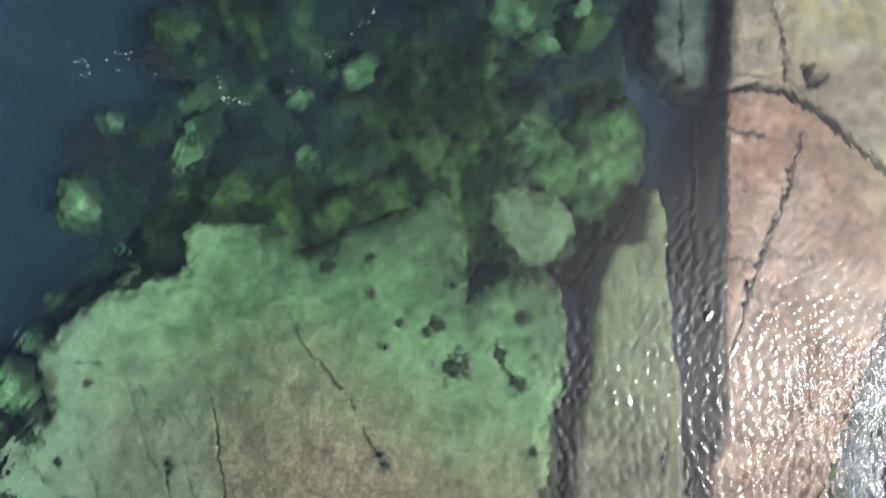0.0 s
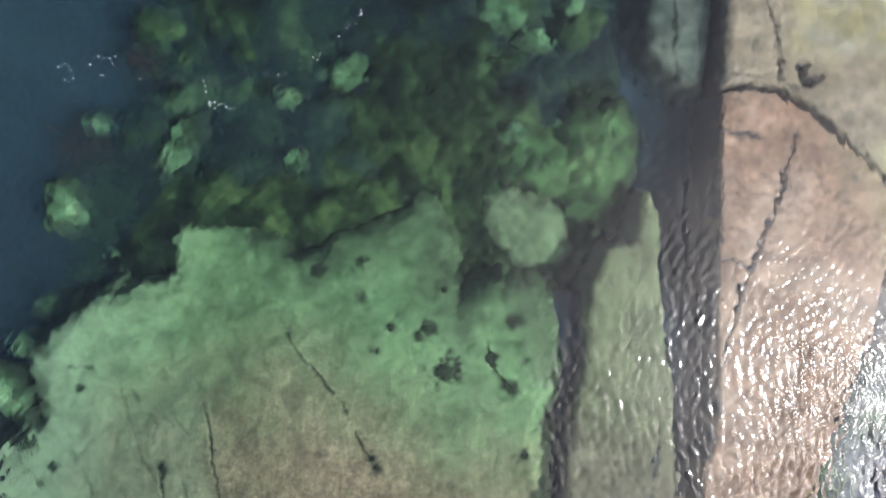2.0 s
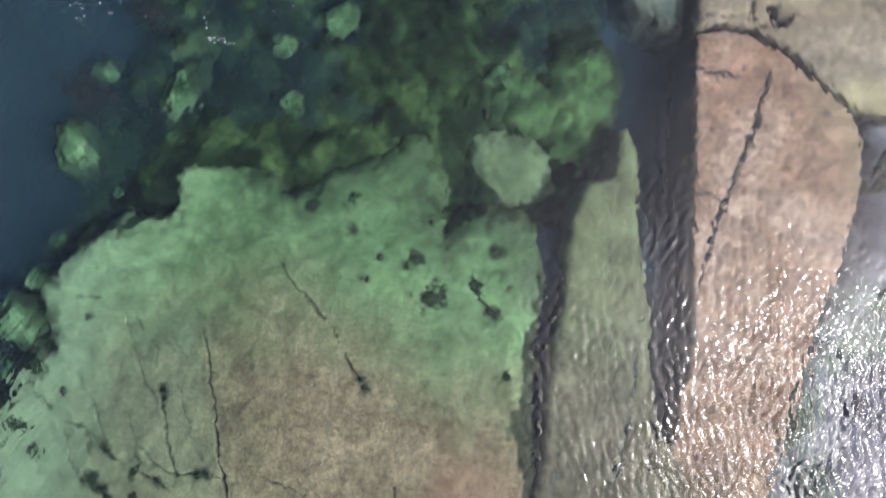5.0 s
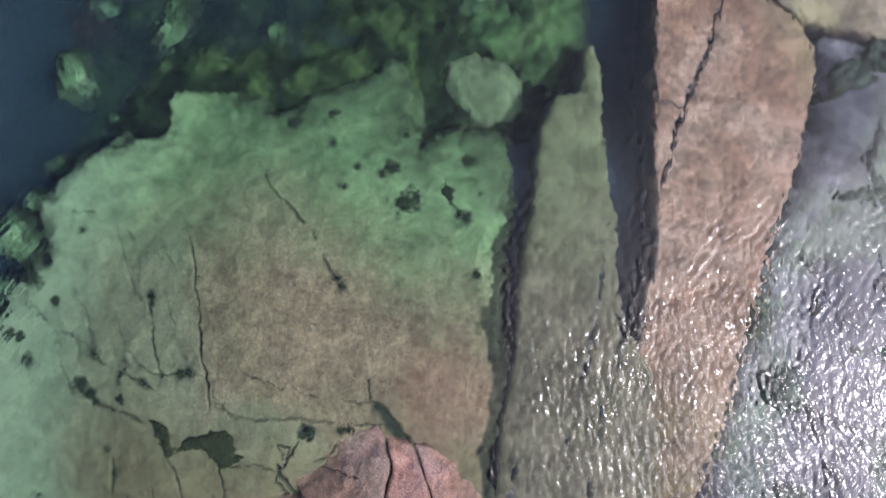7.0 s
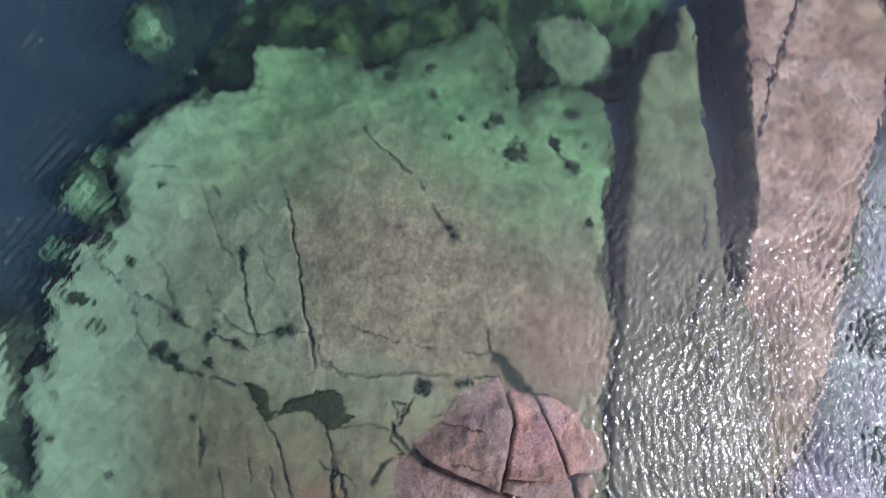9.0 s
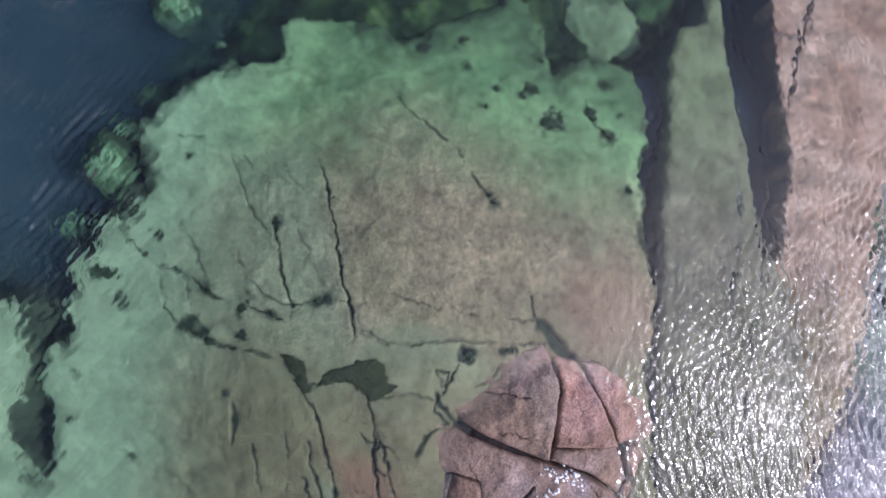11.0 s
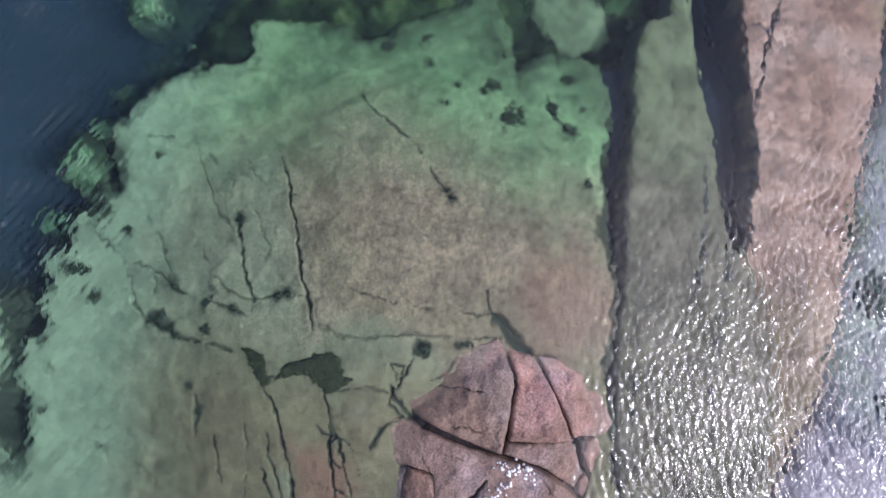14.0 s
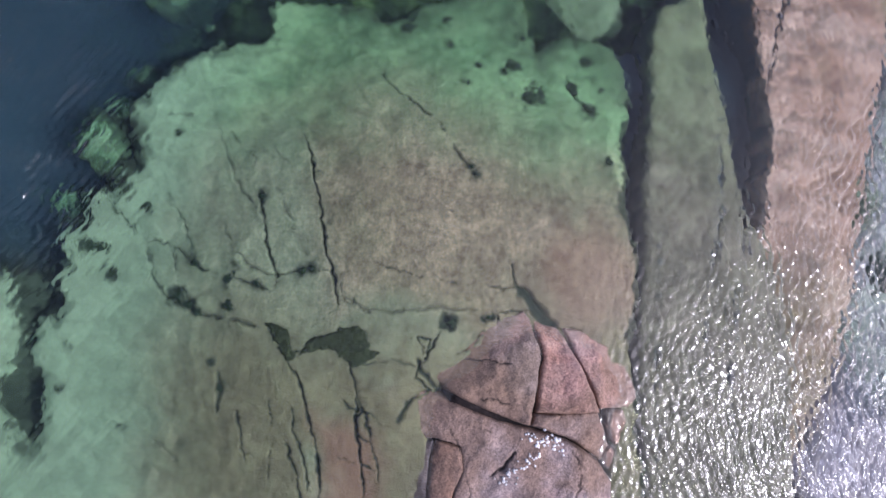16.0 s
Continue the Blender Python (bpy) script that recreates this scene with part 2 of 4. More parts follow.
# granite of the foot block, darkened in colour to imitate shade
shade_rock = rock_material("shaded_granite", [(0.07, 0.055, 0.05), (0.11, 0.085, 0.08), (0.16, 0.125, 0.12)], speckle=0.5, bump=0.9, broad_size=2.6, gritty=0.5)
# near-black for the joints, their shade put into the colour
joint_rock = rock_material("joint_shade", [(0.012, 0.01, 0.01), (0.02, 0.017, 0.017), (0.032, 0.026, 0.026)], speckle=0.3, bump=0.9, gritty=0.5)
sunk_rock = rock_material("algae_boulder", [(0.03, 0.07, 0.032), (0.075, 0.165, 0.08), (0.16, 0.29, 0.155)], bump=0.9, gritty=0.8, broad_size=2.2, weed=WEED_SHADE)
flat_rock = rock_material("flat_stone", [(0.085, 0.14, 0.07), (0.12, 0.185, 0.1), (0.15, 0.215, 0.12)], bump=0.5, weed=WEED_SHADE, gritty=0.4)
moss_rock = rock_material("mossy_boulder", [(0.03, 0.07, 0.03), (0.06, 0.135, 0.05), (0.1, 0.185, 0.075)], bump=0.8, weed=WEED_SHADE, gritty=0.5)
olive_rock = rock_material("weedy_boulder", [(0.01, 0.024, 0.012), (0.022, 0.05, 0.021), (0.05, 0.098, 0.038)], bump=0.8)
kelp = frond_material("kelp", (0.008, 0.02, 0.009), (0.024, 0.055, 0.02))
red_kelp = frond_material("red_weed", (0.01, 0.009, 0.008), (0.028, 0.02, 0.014))
wrack = frond_material("wrack", (0.013, 0.026, 0.013), (0.019, 0.036, 0.016))
olive_mat = frond_material("olive_weed", (0.02, 0.028, 0.011), (0.027, 0.037, 0.014))
shell = rock_material("shell_white", [(0.7, 0.66, 0.62), (0.78, 0.75, 0.72), (0.82, 0.8, 0.78)], speckle=0.1, bump=0.2)
foam_white = rock_material("foam", [(0.75, 0.78, 0.8), (0.8, 0.82, 0.84), (0.85, 0.86, 0.87)], speckle=0.0, bump=0.1)


# ---- meshes ----
def mesh_object(name, verts, faces, material, smooth=True, parent=None, masks=None):
    me = bpy.data.meshes.new(name)
    me.from_pydata(verts.tolist() if hasattr(verts, "tolist") else verts, [], faces.tolist() if hasattr(faces, "tolist") else faces)
    me.materials.append(material)
    if smooth:
        me.polygons.foreach_set("use_smooth", np.ones(len(me.polygons), bool))
    for key, values in (masks or {}).items():
        me.attributes.new(key, "FLOAT", "POINT").data.foreach_set("value", np.asarray(values, np.float32))
    me.update()
    ob = new(name, me)
    ob.parent = parent
    return ob


def grid(x0, x1, y0, y1, gap):
    xs, ys = np.arange(x0, x1 + gap / 2, gap), np.arange(y0, y1 + gap / 2, gap)
    return np.meshgrid(xs, ys)


def sheet(name, x, y, z, keep, material, parent=None, masks=None):
    """A height field as one mesh; keep says which of its points stay."""
    rows, cols = x.shape
    idx = np.arange(rows * cols).reshape(rows, cols)
    quads = np.stack([idx[:-1, :-1], idx[:-1, 1:], idx[1:, 1:], idx[1:, :-1]], -1).reshape(-1, 4)
    quads = quads[keep.ravel()[quads].all(1)]
    used = np.unique(quads)
    renum = np.full(rows * cols, -1)
    renum[used] = np.arange(len(used))
    verts = np.stack([x.ravel(), y.ravel(), z.ravel()], -1)[used]
    return mesh_object(name, verts, renum[quads], material, True, parent, {k: v.ravel()[used] for k, v in (masks or {}).items()})


def carve(x, y, z, weed, cracks):
    """Cuts cracks (line, half width, depth, growth) into heights; returns them with the mask that darkens the cracks:
    weed that grows there, and shade put into the colour.
    """
    wx, wy = x + 0.05 * fbm(x, y, 0.24, 81, 4, 0.6), y + 0.05 * fbm(x, y, 0.24, 91, 4, 0.6)
    wx, wy = wx + 0.034 * fbm(x, y, 0.06, 83, 2), wy + 0.034 * fbm(x, y, 0.06, 93, 2)
    for k, (line, half, depth, growth) in enumerate(cracks):
        d, along = line_gap(wx, wy, line)
        uneven = 0.5 + 1.4 * value_noise(x, y, 0.14, 60 + k) ** 2 + 0.4 * value_noise(x, y, 0.05, 90 + k)
        ends = np.minimum(1, np.minimum(along, 1 - along) * 7 + 0.25)
        ends = ends if growth >= 0.95 else ends * (0.25 + 0.75 * step(0.28, 0.5, value_noise(x, y, 0.2, 160 + k)))
        w = 0.37 * half * uneven * ends
        z = z - 0.6 * depth * ends * np.clip(1 - d / (1.6 * w), 0, 1) ** 0.7
        weed = np.maximum(weed, growth * np.clip(1.6 - d / w, 0, 1))
    return z, weed


def rock_slab(name, outline, top, material, gap=0.02, cracks=(), ragged=0.08, drop=2.2, steep=4.5, soft=0.06, rough=0.05, tint_layer=None, pale_tone=None, seed=5, rust=None, wall_shade=0.0, sink=None, turf=None, growth=(), fringe=None):
    """A slab of bedrock: top(x, y) within the outline, a broken edge and a cliff down to the bed."""
    pts = np.array(outline)
    (x0, y0), (x1, y1) = pts.min(0) - 0.6, pts.max(0) + 0.6
    x, y = grid(max(x0, -6.5), min(x1, 8), max(y0, -3.6), min(y1, 8), gap)
    d = inside_gap(x, y, outline) + ragged * 2.2 * fbm(x, y, 0.5, seed, 5, 0.7)
    z = sunk(top(x, y)) + rough * 2 * fbm(x, y, 0.9, seed + 10, 5, 0.55) + 0.012 * fbm(x, y, 0.09, seed + 20, 2) + 0.035 * fbm(x, y, 0.26, seed + 50, 3)
    if sink:
        z = z - sink(x, y)
    z, weed = carve(x, y, z, np.zeros_like(z), cracks)
    # cliff walls get their shade as colour, through the same mask as weed
    weed = np.maximum(weed, (wall_shade(x, y) if callable(wall_shade) else wall_shade) * step(0.012, -0.012, d + 0.03 * fbm(x, y, 0.15, seed + 40, 2)))
    if fringe:
        weed = np.maximum(weed, fringe(x, y, d))
    if growth:
        weed = np.maximum(weed, 0.97 * step(-0.03, 0.03, inside_gap(x, y, WEDGE) + 0.2 * fbm(x, y, 0.16, 320, 5, 0.7)))
    for tx, ty, r in growth:
        near = 0.9 * r - np.hypot((x - tx) * (1 + 0.3 * math.sin(9 * tx)), (y - ty) * (1 + 0.3 * math.cos(7 * ty))) + 3.0 * r * fbm(x, y, 0.13, 170, 5, 0.75)
        weed = np.maximum(weed, 0.95 * step(-0.03, 0.06, near))
    z = z - soft * np.clip(1 - d / (2 * soft), 0, 1) ** 2 - np.clip(-d, 0, 1) * steep * (0.8 + 0.5 * value_noise(x, y, 0.3, seed + 30))
    masks = {"weed": weed, "tint_layer": tint_layer(x, y) if tint_layer else 0 * z, "pale_tone": pale_tone(x, y) if pale_tone else 0 * z, "rust": rust(x, y) if rust else 0 * z, "turf": turf(x, y) if turf else 0 * z}
    return sheet(name, x, y, z, d > -drop / steep, material, None, masks)


def blades(rng, cx, cy, cz, spread, count, length, width, lift=0.1, parts=4):
    """Fronds fanned out from one foot, as strips that droop and wave."""
    v, f = [], []
    for _ in range(count):
        a, ln, w = rng.uniform(0, 2 * math.pi), length * rng.uniform(0.5, 1.2), width * rng.uniform(0.6, 1.3)
        px, py = cx + rng.normal(0, spread), cy + rng.normal(0, spread)
        turn, up, base, phase = rng.normal(0, 1.2), lift * rng.uniform(0.4, 1.5), len(v), rng.uniform(0, 6)
        for k in range(parts + 1):
            s = k / parts
            px, py = px + math.cos(a) * ln / parts * (k > 0), py + math.sin(a) * ln / parts * (k > 0)
            half = w * (0.35 + 1.3 * s * (1.25 - s)) * (0.08 if k == parts else 0.5)
            z = cz + up * math.sin(s * 2.2) + 0.25 * w * math.sin(phase + 5 * s)
            v += [(px - math.sin(a) * half, py + math.cos(a) * half, z - 0.2 * half), (px + math.sin(a) * half, py - math.cos(a) * half, z + 0.2 * half)]
            a += turn / parts
        f += [(base + 2 * k, base + 2 * k + 1, base + 2 * k + 3, base + 2 * k + 2) for k in range(parts)]
    return v, f


def lump(name, x, y, z, rx, ry, rz, turn, material, seed, label, category="boulder", group=""):
    """A rounded, pitted stone that lies on the bed."""
    bm = bmesh.new()
    bmesh.ops.create_icosphere(bm, subdivisions=4, radius=1)
    for v in bm.verts:
        p = v.co.copy()
        k = 1 + 0.42 * noise.fractal(p * 1.1 + Vector((seed * 3.7, 0, 0)), 0.9, 2.1, 4) + 0.1 * noise.noise(p * 4 + Vector((0, seed, 0)))
        q = Vector((p.x * rx, p.y * ry, p.z * rz)) * k
        v.co = Matrix.Rotation(radians(turn), 3, "Z") @ q
    me = bpy.data.meshes.new(name)
    bm.to_mesh(me)
    bm.free()
    me.materials.append(material)
    me.polygons.foreach_set("use_smooth", np.ones(len(me.polygons), bool))
    # the flanks' fade into shade is painted here, in ragged dark patches
    co = np.zeros(len(me.vertices) * 3)
    me.vertices.foreach_get("co", co)
    co = co.reshape(-1, 3)
    out = np.hypot(co[:, 0] / rx, co[:, 1] / ry) + 1.1 * fbm(co[:, 0] + seed, co[:, 1] + co[:, 2], 0.22, 190, 4, 0.65)
    me.attributes.new("weed", "FLOAT", "POINT").data.foreach_set("value", (0.9 * step(0.45, 1.0, out)).astype(np.float32))
    ob = new(name, me)
    ob.location = (x, y, z)
    return tagged(ob, label, category, group)


# ---- the bed and the water ----
SHELF = [(2.34, 3.07), (2.4, 2.65), (2.36, 2.42), (2.28, 2.1), (2.21, 1.85), (2.22, 1.5), (2.2, 1.1), (2.24, 0.75), (2.24, 0.33), (2.2, 0.0), (2.2, -0.45), (2.22, -0.8), (2.2, -1.6), (2.1, -3.4)]
SHELF += [(-6.4, -3.4), (-6.4, 0.6), (-4.6, 0.5), (-4.28, 0.44), (-4.14, 0.36), (-4.08, 0.2), (-4.02, -0.25), (-4.03, -0.55), (-4.12, -0.66), (-4.1, -0.8), (-3.99, -0.95), (-3.89, -1.12), (-3.78, -1.2)]
SHELF += [(-3.74, -1.04), (-3.78, -0.77), (-3.83, -0.5), (-3.82, -0.25), (-3.8, -0.04), (-3.75, 0.02), (-3.66, -0.08), (-3.63, 0.09), (-3.67, 0.33), (-3.63, 0.59), (-3.69, 0.74), (-3.62, 0.89), (-3.45, 0.9)]
SHELF += [(-3.43, 1.11), (-3.44, 1.29), (-3.34, 1.34), (-3.21, 1.27), (-3.19, 1.39), (-3.17, 1.55), (-3.12, 1.63), (-2.98, 1.62), (-3.01, 1.77), (-3.02, 1.99), (-3.06, 2.2), (-3.02, 2.3), (-2.86, 2.34)]
SHELF += [(-2.82, 2.5), (-2.77, 2.6), (-2.7, 2.76), (-2.56, 2.88), (-2.32, 2.97), (-1.95, 2.98), (-1.64, 3.12), (-1.66, 3.55), (-1.45, 3.64), (-1.09, 3.72), (-0.89, 3.76), (-0.58, 3.62), (-0.34, 3.45), (-0.07, 3.46)]
SHELF += [(0.23, 3.66), (0.48, 3.8), (0.85, 3.9), (0.96, 4.1), (1.16, 4.08), (1.25, 3.67), (1.34, 3.17), (1.38, 2.9), (1.47, 2.96), (1.58, 3.11), (1.88, 3.18), (2.19, 3.16)]
LEDGE = [(2.88, 3.55), (2.77, 3.28), (2.7, 2.84), (2.67, 2.4), (2.58, 1.9), (2.53, 1.45), (2.47, 0.8), (2.42, 0.4), (2.36, 0.0), (2.32, -0.8), (2.34, -1.6), (2.2, -3.4), (3.9, -3.4), (4.0, -1.2), (4.2, -0.4), (4.4, 0.3), (4.3, 0.72),
         (4.0, 0.93), (3.7, 0.97), (3.65, 1.25), (3.58, 1.7), (3.56, 2.2), (3.46, 2.69), (3.42, 3.3), (3.38, 3.9), (3.28, 4.12), (3.2, 4.1), (3.16, 3.62), (3.05, 3.58)]
PINK = [(3.95, 5.12), (3.95, 4.4), (3.95, 3.7), (3.92, 2.9), (3.95, 2.5), (3.95, 2.0), (3.92, 1.58), (3.84, 1.5), (3.84, 1.02), (3.78, 0.76), (3.8, 0.2), (3.6, -0.5), (3.4, -1.3), (3.3, -3.4), (3.85, -3.4), (4.0, -1.6), (4.15, -1.2),
        (4.5, -0.5), (4.75, 0.3), (4.88, 1.0), (5.05, 1.7), (5.22, 2.3), (5.42, 2.86), (5.48, 3.2), (5.58, 3.6), (5.6, 4.05), (5.5, 4.32), (5.33, 4.5), (5.02, 4.76), (4.81, 4.95), (4.64, 5.03), (4.48, 5.12), (4.2, 5.17)]
TAN = [(3.95, 5.18), (4.2, 5.22), (4.48, 5.17), (4.66, 5.07), (4.83, 4.98), (5.04, 4.79), (5.36, 4.53), (5.54, 4.37), (5.8, 4.32), (7.9, 3.9), (7.9, 9), (3.96, 9), (3.93, 5.8), (3.92, 5.4)]
GREY = [(3.22, 9), (3.2, 5.94), (3.26, 5.62), (3.4, 5.42), (3.68, 5.22), (3.86, 5.2), (3.88, 5.6), (3.9, 9)]


def bed_height(x, y):
    """The sea bed: deep off the shelf, shallower in the channels by the slabs."""
    z = -2.0 - 1.1 * step(-2.5, -4.4, x - 0.2 * (y - 3)) - 0.3 * step(4, 9, y) + 0.4 * step(4.6, 5.8, x) + 0.55 * step(2.2, 2.6, x) * step(5.6, 5.0, y)
    z = z + 0.45 * fbm(x, y, 1.4, 31, 4)
    return z


def turf_material():
    """Short weed that carpets the deep rocks, in light and dark drifts."""
    m, n, l, b = node_kit("weed_turf")
    where = n.new("ShaderNodeNewGeometry").outputs["Position"]
    tone = ramp_node(n, l, noise_node(n, l, where, 1.9, 7, 0.62, 0.8), [(0.36, (0.006, 0.014, 0.008)), (0.47, (0.016, 0.034, 0.015)), (0.56, (0.04, 0.08, 0.03)), (0.7, (0.075, 0.135, 0.052))])
    tone = mix_node(n, l, noise_node(n, l, where, 1.1, 3), tone, mix_node(n, l, 0.8, tone, (0.8, 0.8, 0.6), "MULTIPLY"))
    lush = n.new("ShaderNodeAttribute")
    lush.attribute_name = "lush"
    bare = ramp_node(n, l, noise_node(n, l, where, 1.5, 6, 0.6, 0.8), [(0.42, (0.004, 0.009, 0.006)), (0.55, (0.011, 0.024, 0.011)), (0.63, (0.03, 0.062, 0.025)), (0.74, (0.065, 0.12, 0.05))])
    tone = mix_node(n, l, lush.outputs["Fac"], bare, tone)
    l.new(mix_node(n, l, 0.8, tone, ramp_node(n, l, noise_node(n, l, where, 14, 6), [(0.3, grey(0.4)), (0.7, grey(1.7))]), "MULTIPLY"), b.inputs["Base Color"])
    b.inputs["Roughness"].default_value, b.inputs["Specular IOR Level"].default_value = 0.9, 0.05
    bp = n.new("ShaderNodeBump")
    bp.inputs["Strength"].default_value, bp.inputs["Distance"].default_value = 0.8, 0.05
    l.new(noise_node(n, l, where, 9, 6), bp.inputs["Height"])
    l.new(bp.outputs[0], b.inputs["Normal"])
    return m


def build_weed_bed():
    x, y = grid(-4.4, 3.3, 1.4, 7.8, 0.035)
    z = -1.22 + 0.7 * fbm(x, y, 0.8, 33, 5, 0.6) - 1.3 * step(-2.1, -3.5, x - 0.12 * (y - 3) + 0.9 * fbm(x, y, 0.8, 34, 4)) - 0.25 * step(5, 7.5, y)
    rim = inside_gap(x, y, SHELF)
    z = z + 0.15 * step(-0.8, -0.2, rim) * step(2.2, 3.0, y) * step(-2.8, -2.0, x) - 0.1 * step(-0.05, 0.1, rim) - 0.8 * step(2.95, 3.3, x)
    lush = 0.85 * step(-1.1, -0.3, inside_gap(x, y, SHELF) + 0.8 * fbm(x, y, 0.8, 36, 4)) * step(-1.8, -0.8, x)
    ob = sheet("weed_bed", x, y, z, np.ones_like(x, bool), turf_material(), None, {"lush": lush})
    tagged(ob, "low weed carpeting dark rocks on the sea bed", "seaweed", kind="stuff")


def build_bed():
    x, y = grid(-12, 14, -10, 14, 0.1)
    edge = np.minimum(np.minimum(x + 12, 14 - x), np.minimum(y + 10, 14 - y))
    z = bed_height(x, y)
    z = z * step(0, 2, edge) - 3.4 * (1 - step(0, 2, edge))
    ob = sheet("ground", x, y, z, np.ones_like(x, bool), bed_material())
    far_sheet(ob, -12, 14, -10, 14, -3.4)
    tagged(ob, "dark silty sea bed below the rock shelf", "sea bed", kind="structure")


def far_sheet(ob, x0, x1, y0, y1, z):
    """Carries a sheet on to the horizon."""
    bm = bmesh.new()
    bm.from_mesh(ob.data)
    far = 2500
    for a, b, c, d in ((-far, far, y1, far), (-far, far, -far, y0), (-far, x0, y0, y1), (x1, far, y0, y1)):
        bm.faces.new([bm.verts.new(p) for p in ((a, c, z), (b, c, z), (b, d, z), (a, d, z))])
    bm.to_mesh(ob.data)
    bm.free()


def build_water():
    x, y = np.meshgrid(np.concatenate([np.arange(-5.6, 1.6, 0.02), np.linspace(1.6, 7.4, 465)]), np.linspace(-3.0, 7.6, 732))
    wander = [fbm(x, y, 1.3, 50 + k, 2) for k in range(5)]
    rng = np.random.default_rng(4)
    # how rough: calm over the shelf, a light chop in the lee of the slabs, broken to the south and over the open water
    south = step(1.9 + 1.2 * step(3.7, 4.6, x), 0.4 + 1.2 * step(3.7, 4.6, x), y)
    shore = 3.9 - 1.8 * step(2.2, 0.4, y) - 0.3 * np.maximum(0, y - 3)
    rough = step(-0.5, 0.9, x - shore + 0.5 * fbm(x, y, 1.0, 43, 3)) * (0.2 + 0.8 * south) * (1 - 0.4 * step(4.8, 5.3, x))
    rough = rough * (0.8 + 0.7 * step(3.2, 4.0, x) * step(5.3, 4.8, x) * step(3.1, 2.0, y))
    lee = step(1.2, 2.6, x - 0.3 * (y - 1)) * (0.5 + 0.5 * step(3.6, 2.2, y))
    left = step(-2.2, -3.6, x + 0.2 * np.minimum(y - 2.5, 0)) * (0.3 + 0.7 * step(-0.3, 1.0, y))
    calm = 1 - 0.55 * step(3.0, 4.0, y) * step(2.0, 3.0, x)
    up = step(2.6, 4.4, y)
    gust = 0.4 + 1.2 * value_noise(x, y, 0.9, 44)
    z = np.zeros_like(x)
    for k in range(46):
        wave = rng.uniform(0.045, 0.13) if k < 38 else rng.uniform(0.5, 1.2)
        turn = radians(rng.normal(8, 38))
        slope = calm * (0.036 * rough + 0.016 * lee + 0.009 + 0.03 * left + 0.011 * up) if k < 38 else 0.008 + 0 * x
        ph = 2 * math.pi / wave * (x * math.cos(turn) + y * math.sin(turn) + 0.25 * wander[k % 5]) + rng.uniform(0, 6.28)
        patch = 0.3 + 1.4 * value_noise(x, y, 0.5 + wave, 120 + k)
        z += slope * gust * patch * wave / (2 * math.pi) * np.sin(ph) * 0.8
    # fine wind ripples that run slantwise over the deep water
    for k in range(7):
        turn, wave = radians(rng.normal(-38, 7)), rng.uniform(0.055, 0.1)
        ph = 2 * math.pi / wave * (x * math.cos(turn) + y * math.sin(turn) + 0.3 * fbm(x, y, 1.0, 70 + k, 2)) + rng.uniform(0, 6)
        z += 0.15 * left * (0.4 + 1.2 * value_noise(x, y, 0.5, 144 + k)) * wave / (2 * math.pi) * np.sin(ph)
    # short steep ripples that run across the channels and the slabs beyond
    wind = 0.3 * lee + 0.9 * rough
    for k in range(9):
        turn, wave = radians(rng.normal(4, 24)), rng.uniform(0.05, 0.09)
        ph = 2 * math.pi / wave * (x * math.cos(turn) + y * math.sin(turn) + 0.35 * fbm(x, y, 0.7, 76 + k, 3)) + rng.uniform(0, 6)
        z += 0.05 * wind * (0.3 + 1.3 * value_noise(x, y, 0.45, 150 + k)) * wave / (2 * math.pi) * np.sin(ph)
    chop = np.clip(0.06 + 0.22 * lee + 0.9 * rough * (0.55 + 0.45 * gust) + 0.8 * left + 0.1 * up, 0, 1)
    edge = np.minimum(np.minimum(x + 5.6, 7.4 - x), np.minimum(y + 3.0, 7.6 - y))
    z = WATER + z * step(0, 0.6, edge)
    ob = sheet("water", x, y, z, np.ones_like(x, bool), water_material(), None, {"chop": chop})
    far_sheet(ob, -5.6, 7.4 - 0.004, -3.0, 7.6 - 0.002, WATER)
    ob.visible_shadow = False
    tagged(ob, "clear rippled sea water glittering in the sun", "water", kind="structure")


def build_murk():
    """Flat sheets added below the surface to imitate the haze of deep water."""
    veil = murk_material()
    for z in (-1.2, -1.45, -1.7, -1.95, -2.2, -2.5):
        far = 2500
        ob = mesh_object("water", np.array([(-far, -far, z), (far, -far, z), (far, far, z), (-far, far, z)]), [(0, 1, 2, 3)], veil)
        tagged(ob, "added see-through sheet imitating blue haze of deep water", "water", kind="structure")


def silt_material():
    m, n, l, b = node_kit("channel_silt")
    where = n.new("ShaderNodeNewGeometry").outputs["Position"]
    tone = ramp_node(n, l, noise_node(n, l, where, 1.6, 6, 0.65, 0.5), [(0.3, (0.025, 0.042, 0.056)), (0.55, (0.034, 0.053, 0.07)), (0.75, (0.043, 0.065, 0.083))])
    l.new(mix_node(n, l, 0.6, tone, ramp_node(n, l, noise_node(n, l, where, 11, 5), [(0.3, grey(0.6)), (0.7, grey(1.3))]), "MULTIPLY"), b.inputs["Base Color"])
    b.inputs["Roughness"].default_value, b.inputs["Specular IOR Level"].default_value = 0.9, 0.05
    return m


def build_channel():
    x, y = grid(2.0, 4.0, -0.2, 7.4, 0.04)
    z = -0.78 + 0.08 * step(2.8, 2.5, x) * step(1.6, 0.6, y) - 0.75 * step(2.6, 4.0, y) + 0.3 * fbm(x, y, 0.7, 37, 5, 0.6)
    ob = sheet("channel_bed", x, y, z, (y < 3.1) | (x > 3.1), silt_material())
    tagged(ob, "slate-grey silt on the floor of the rock channels", "sea bed", kind="structure")


build_bed()
build_weed_bed()
build_channel()
build_water()
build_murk()

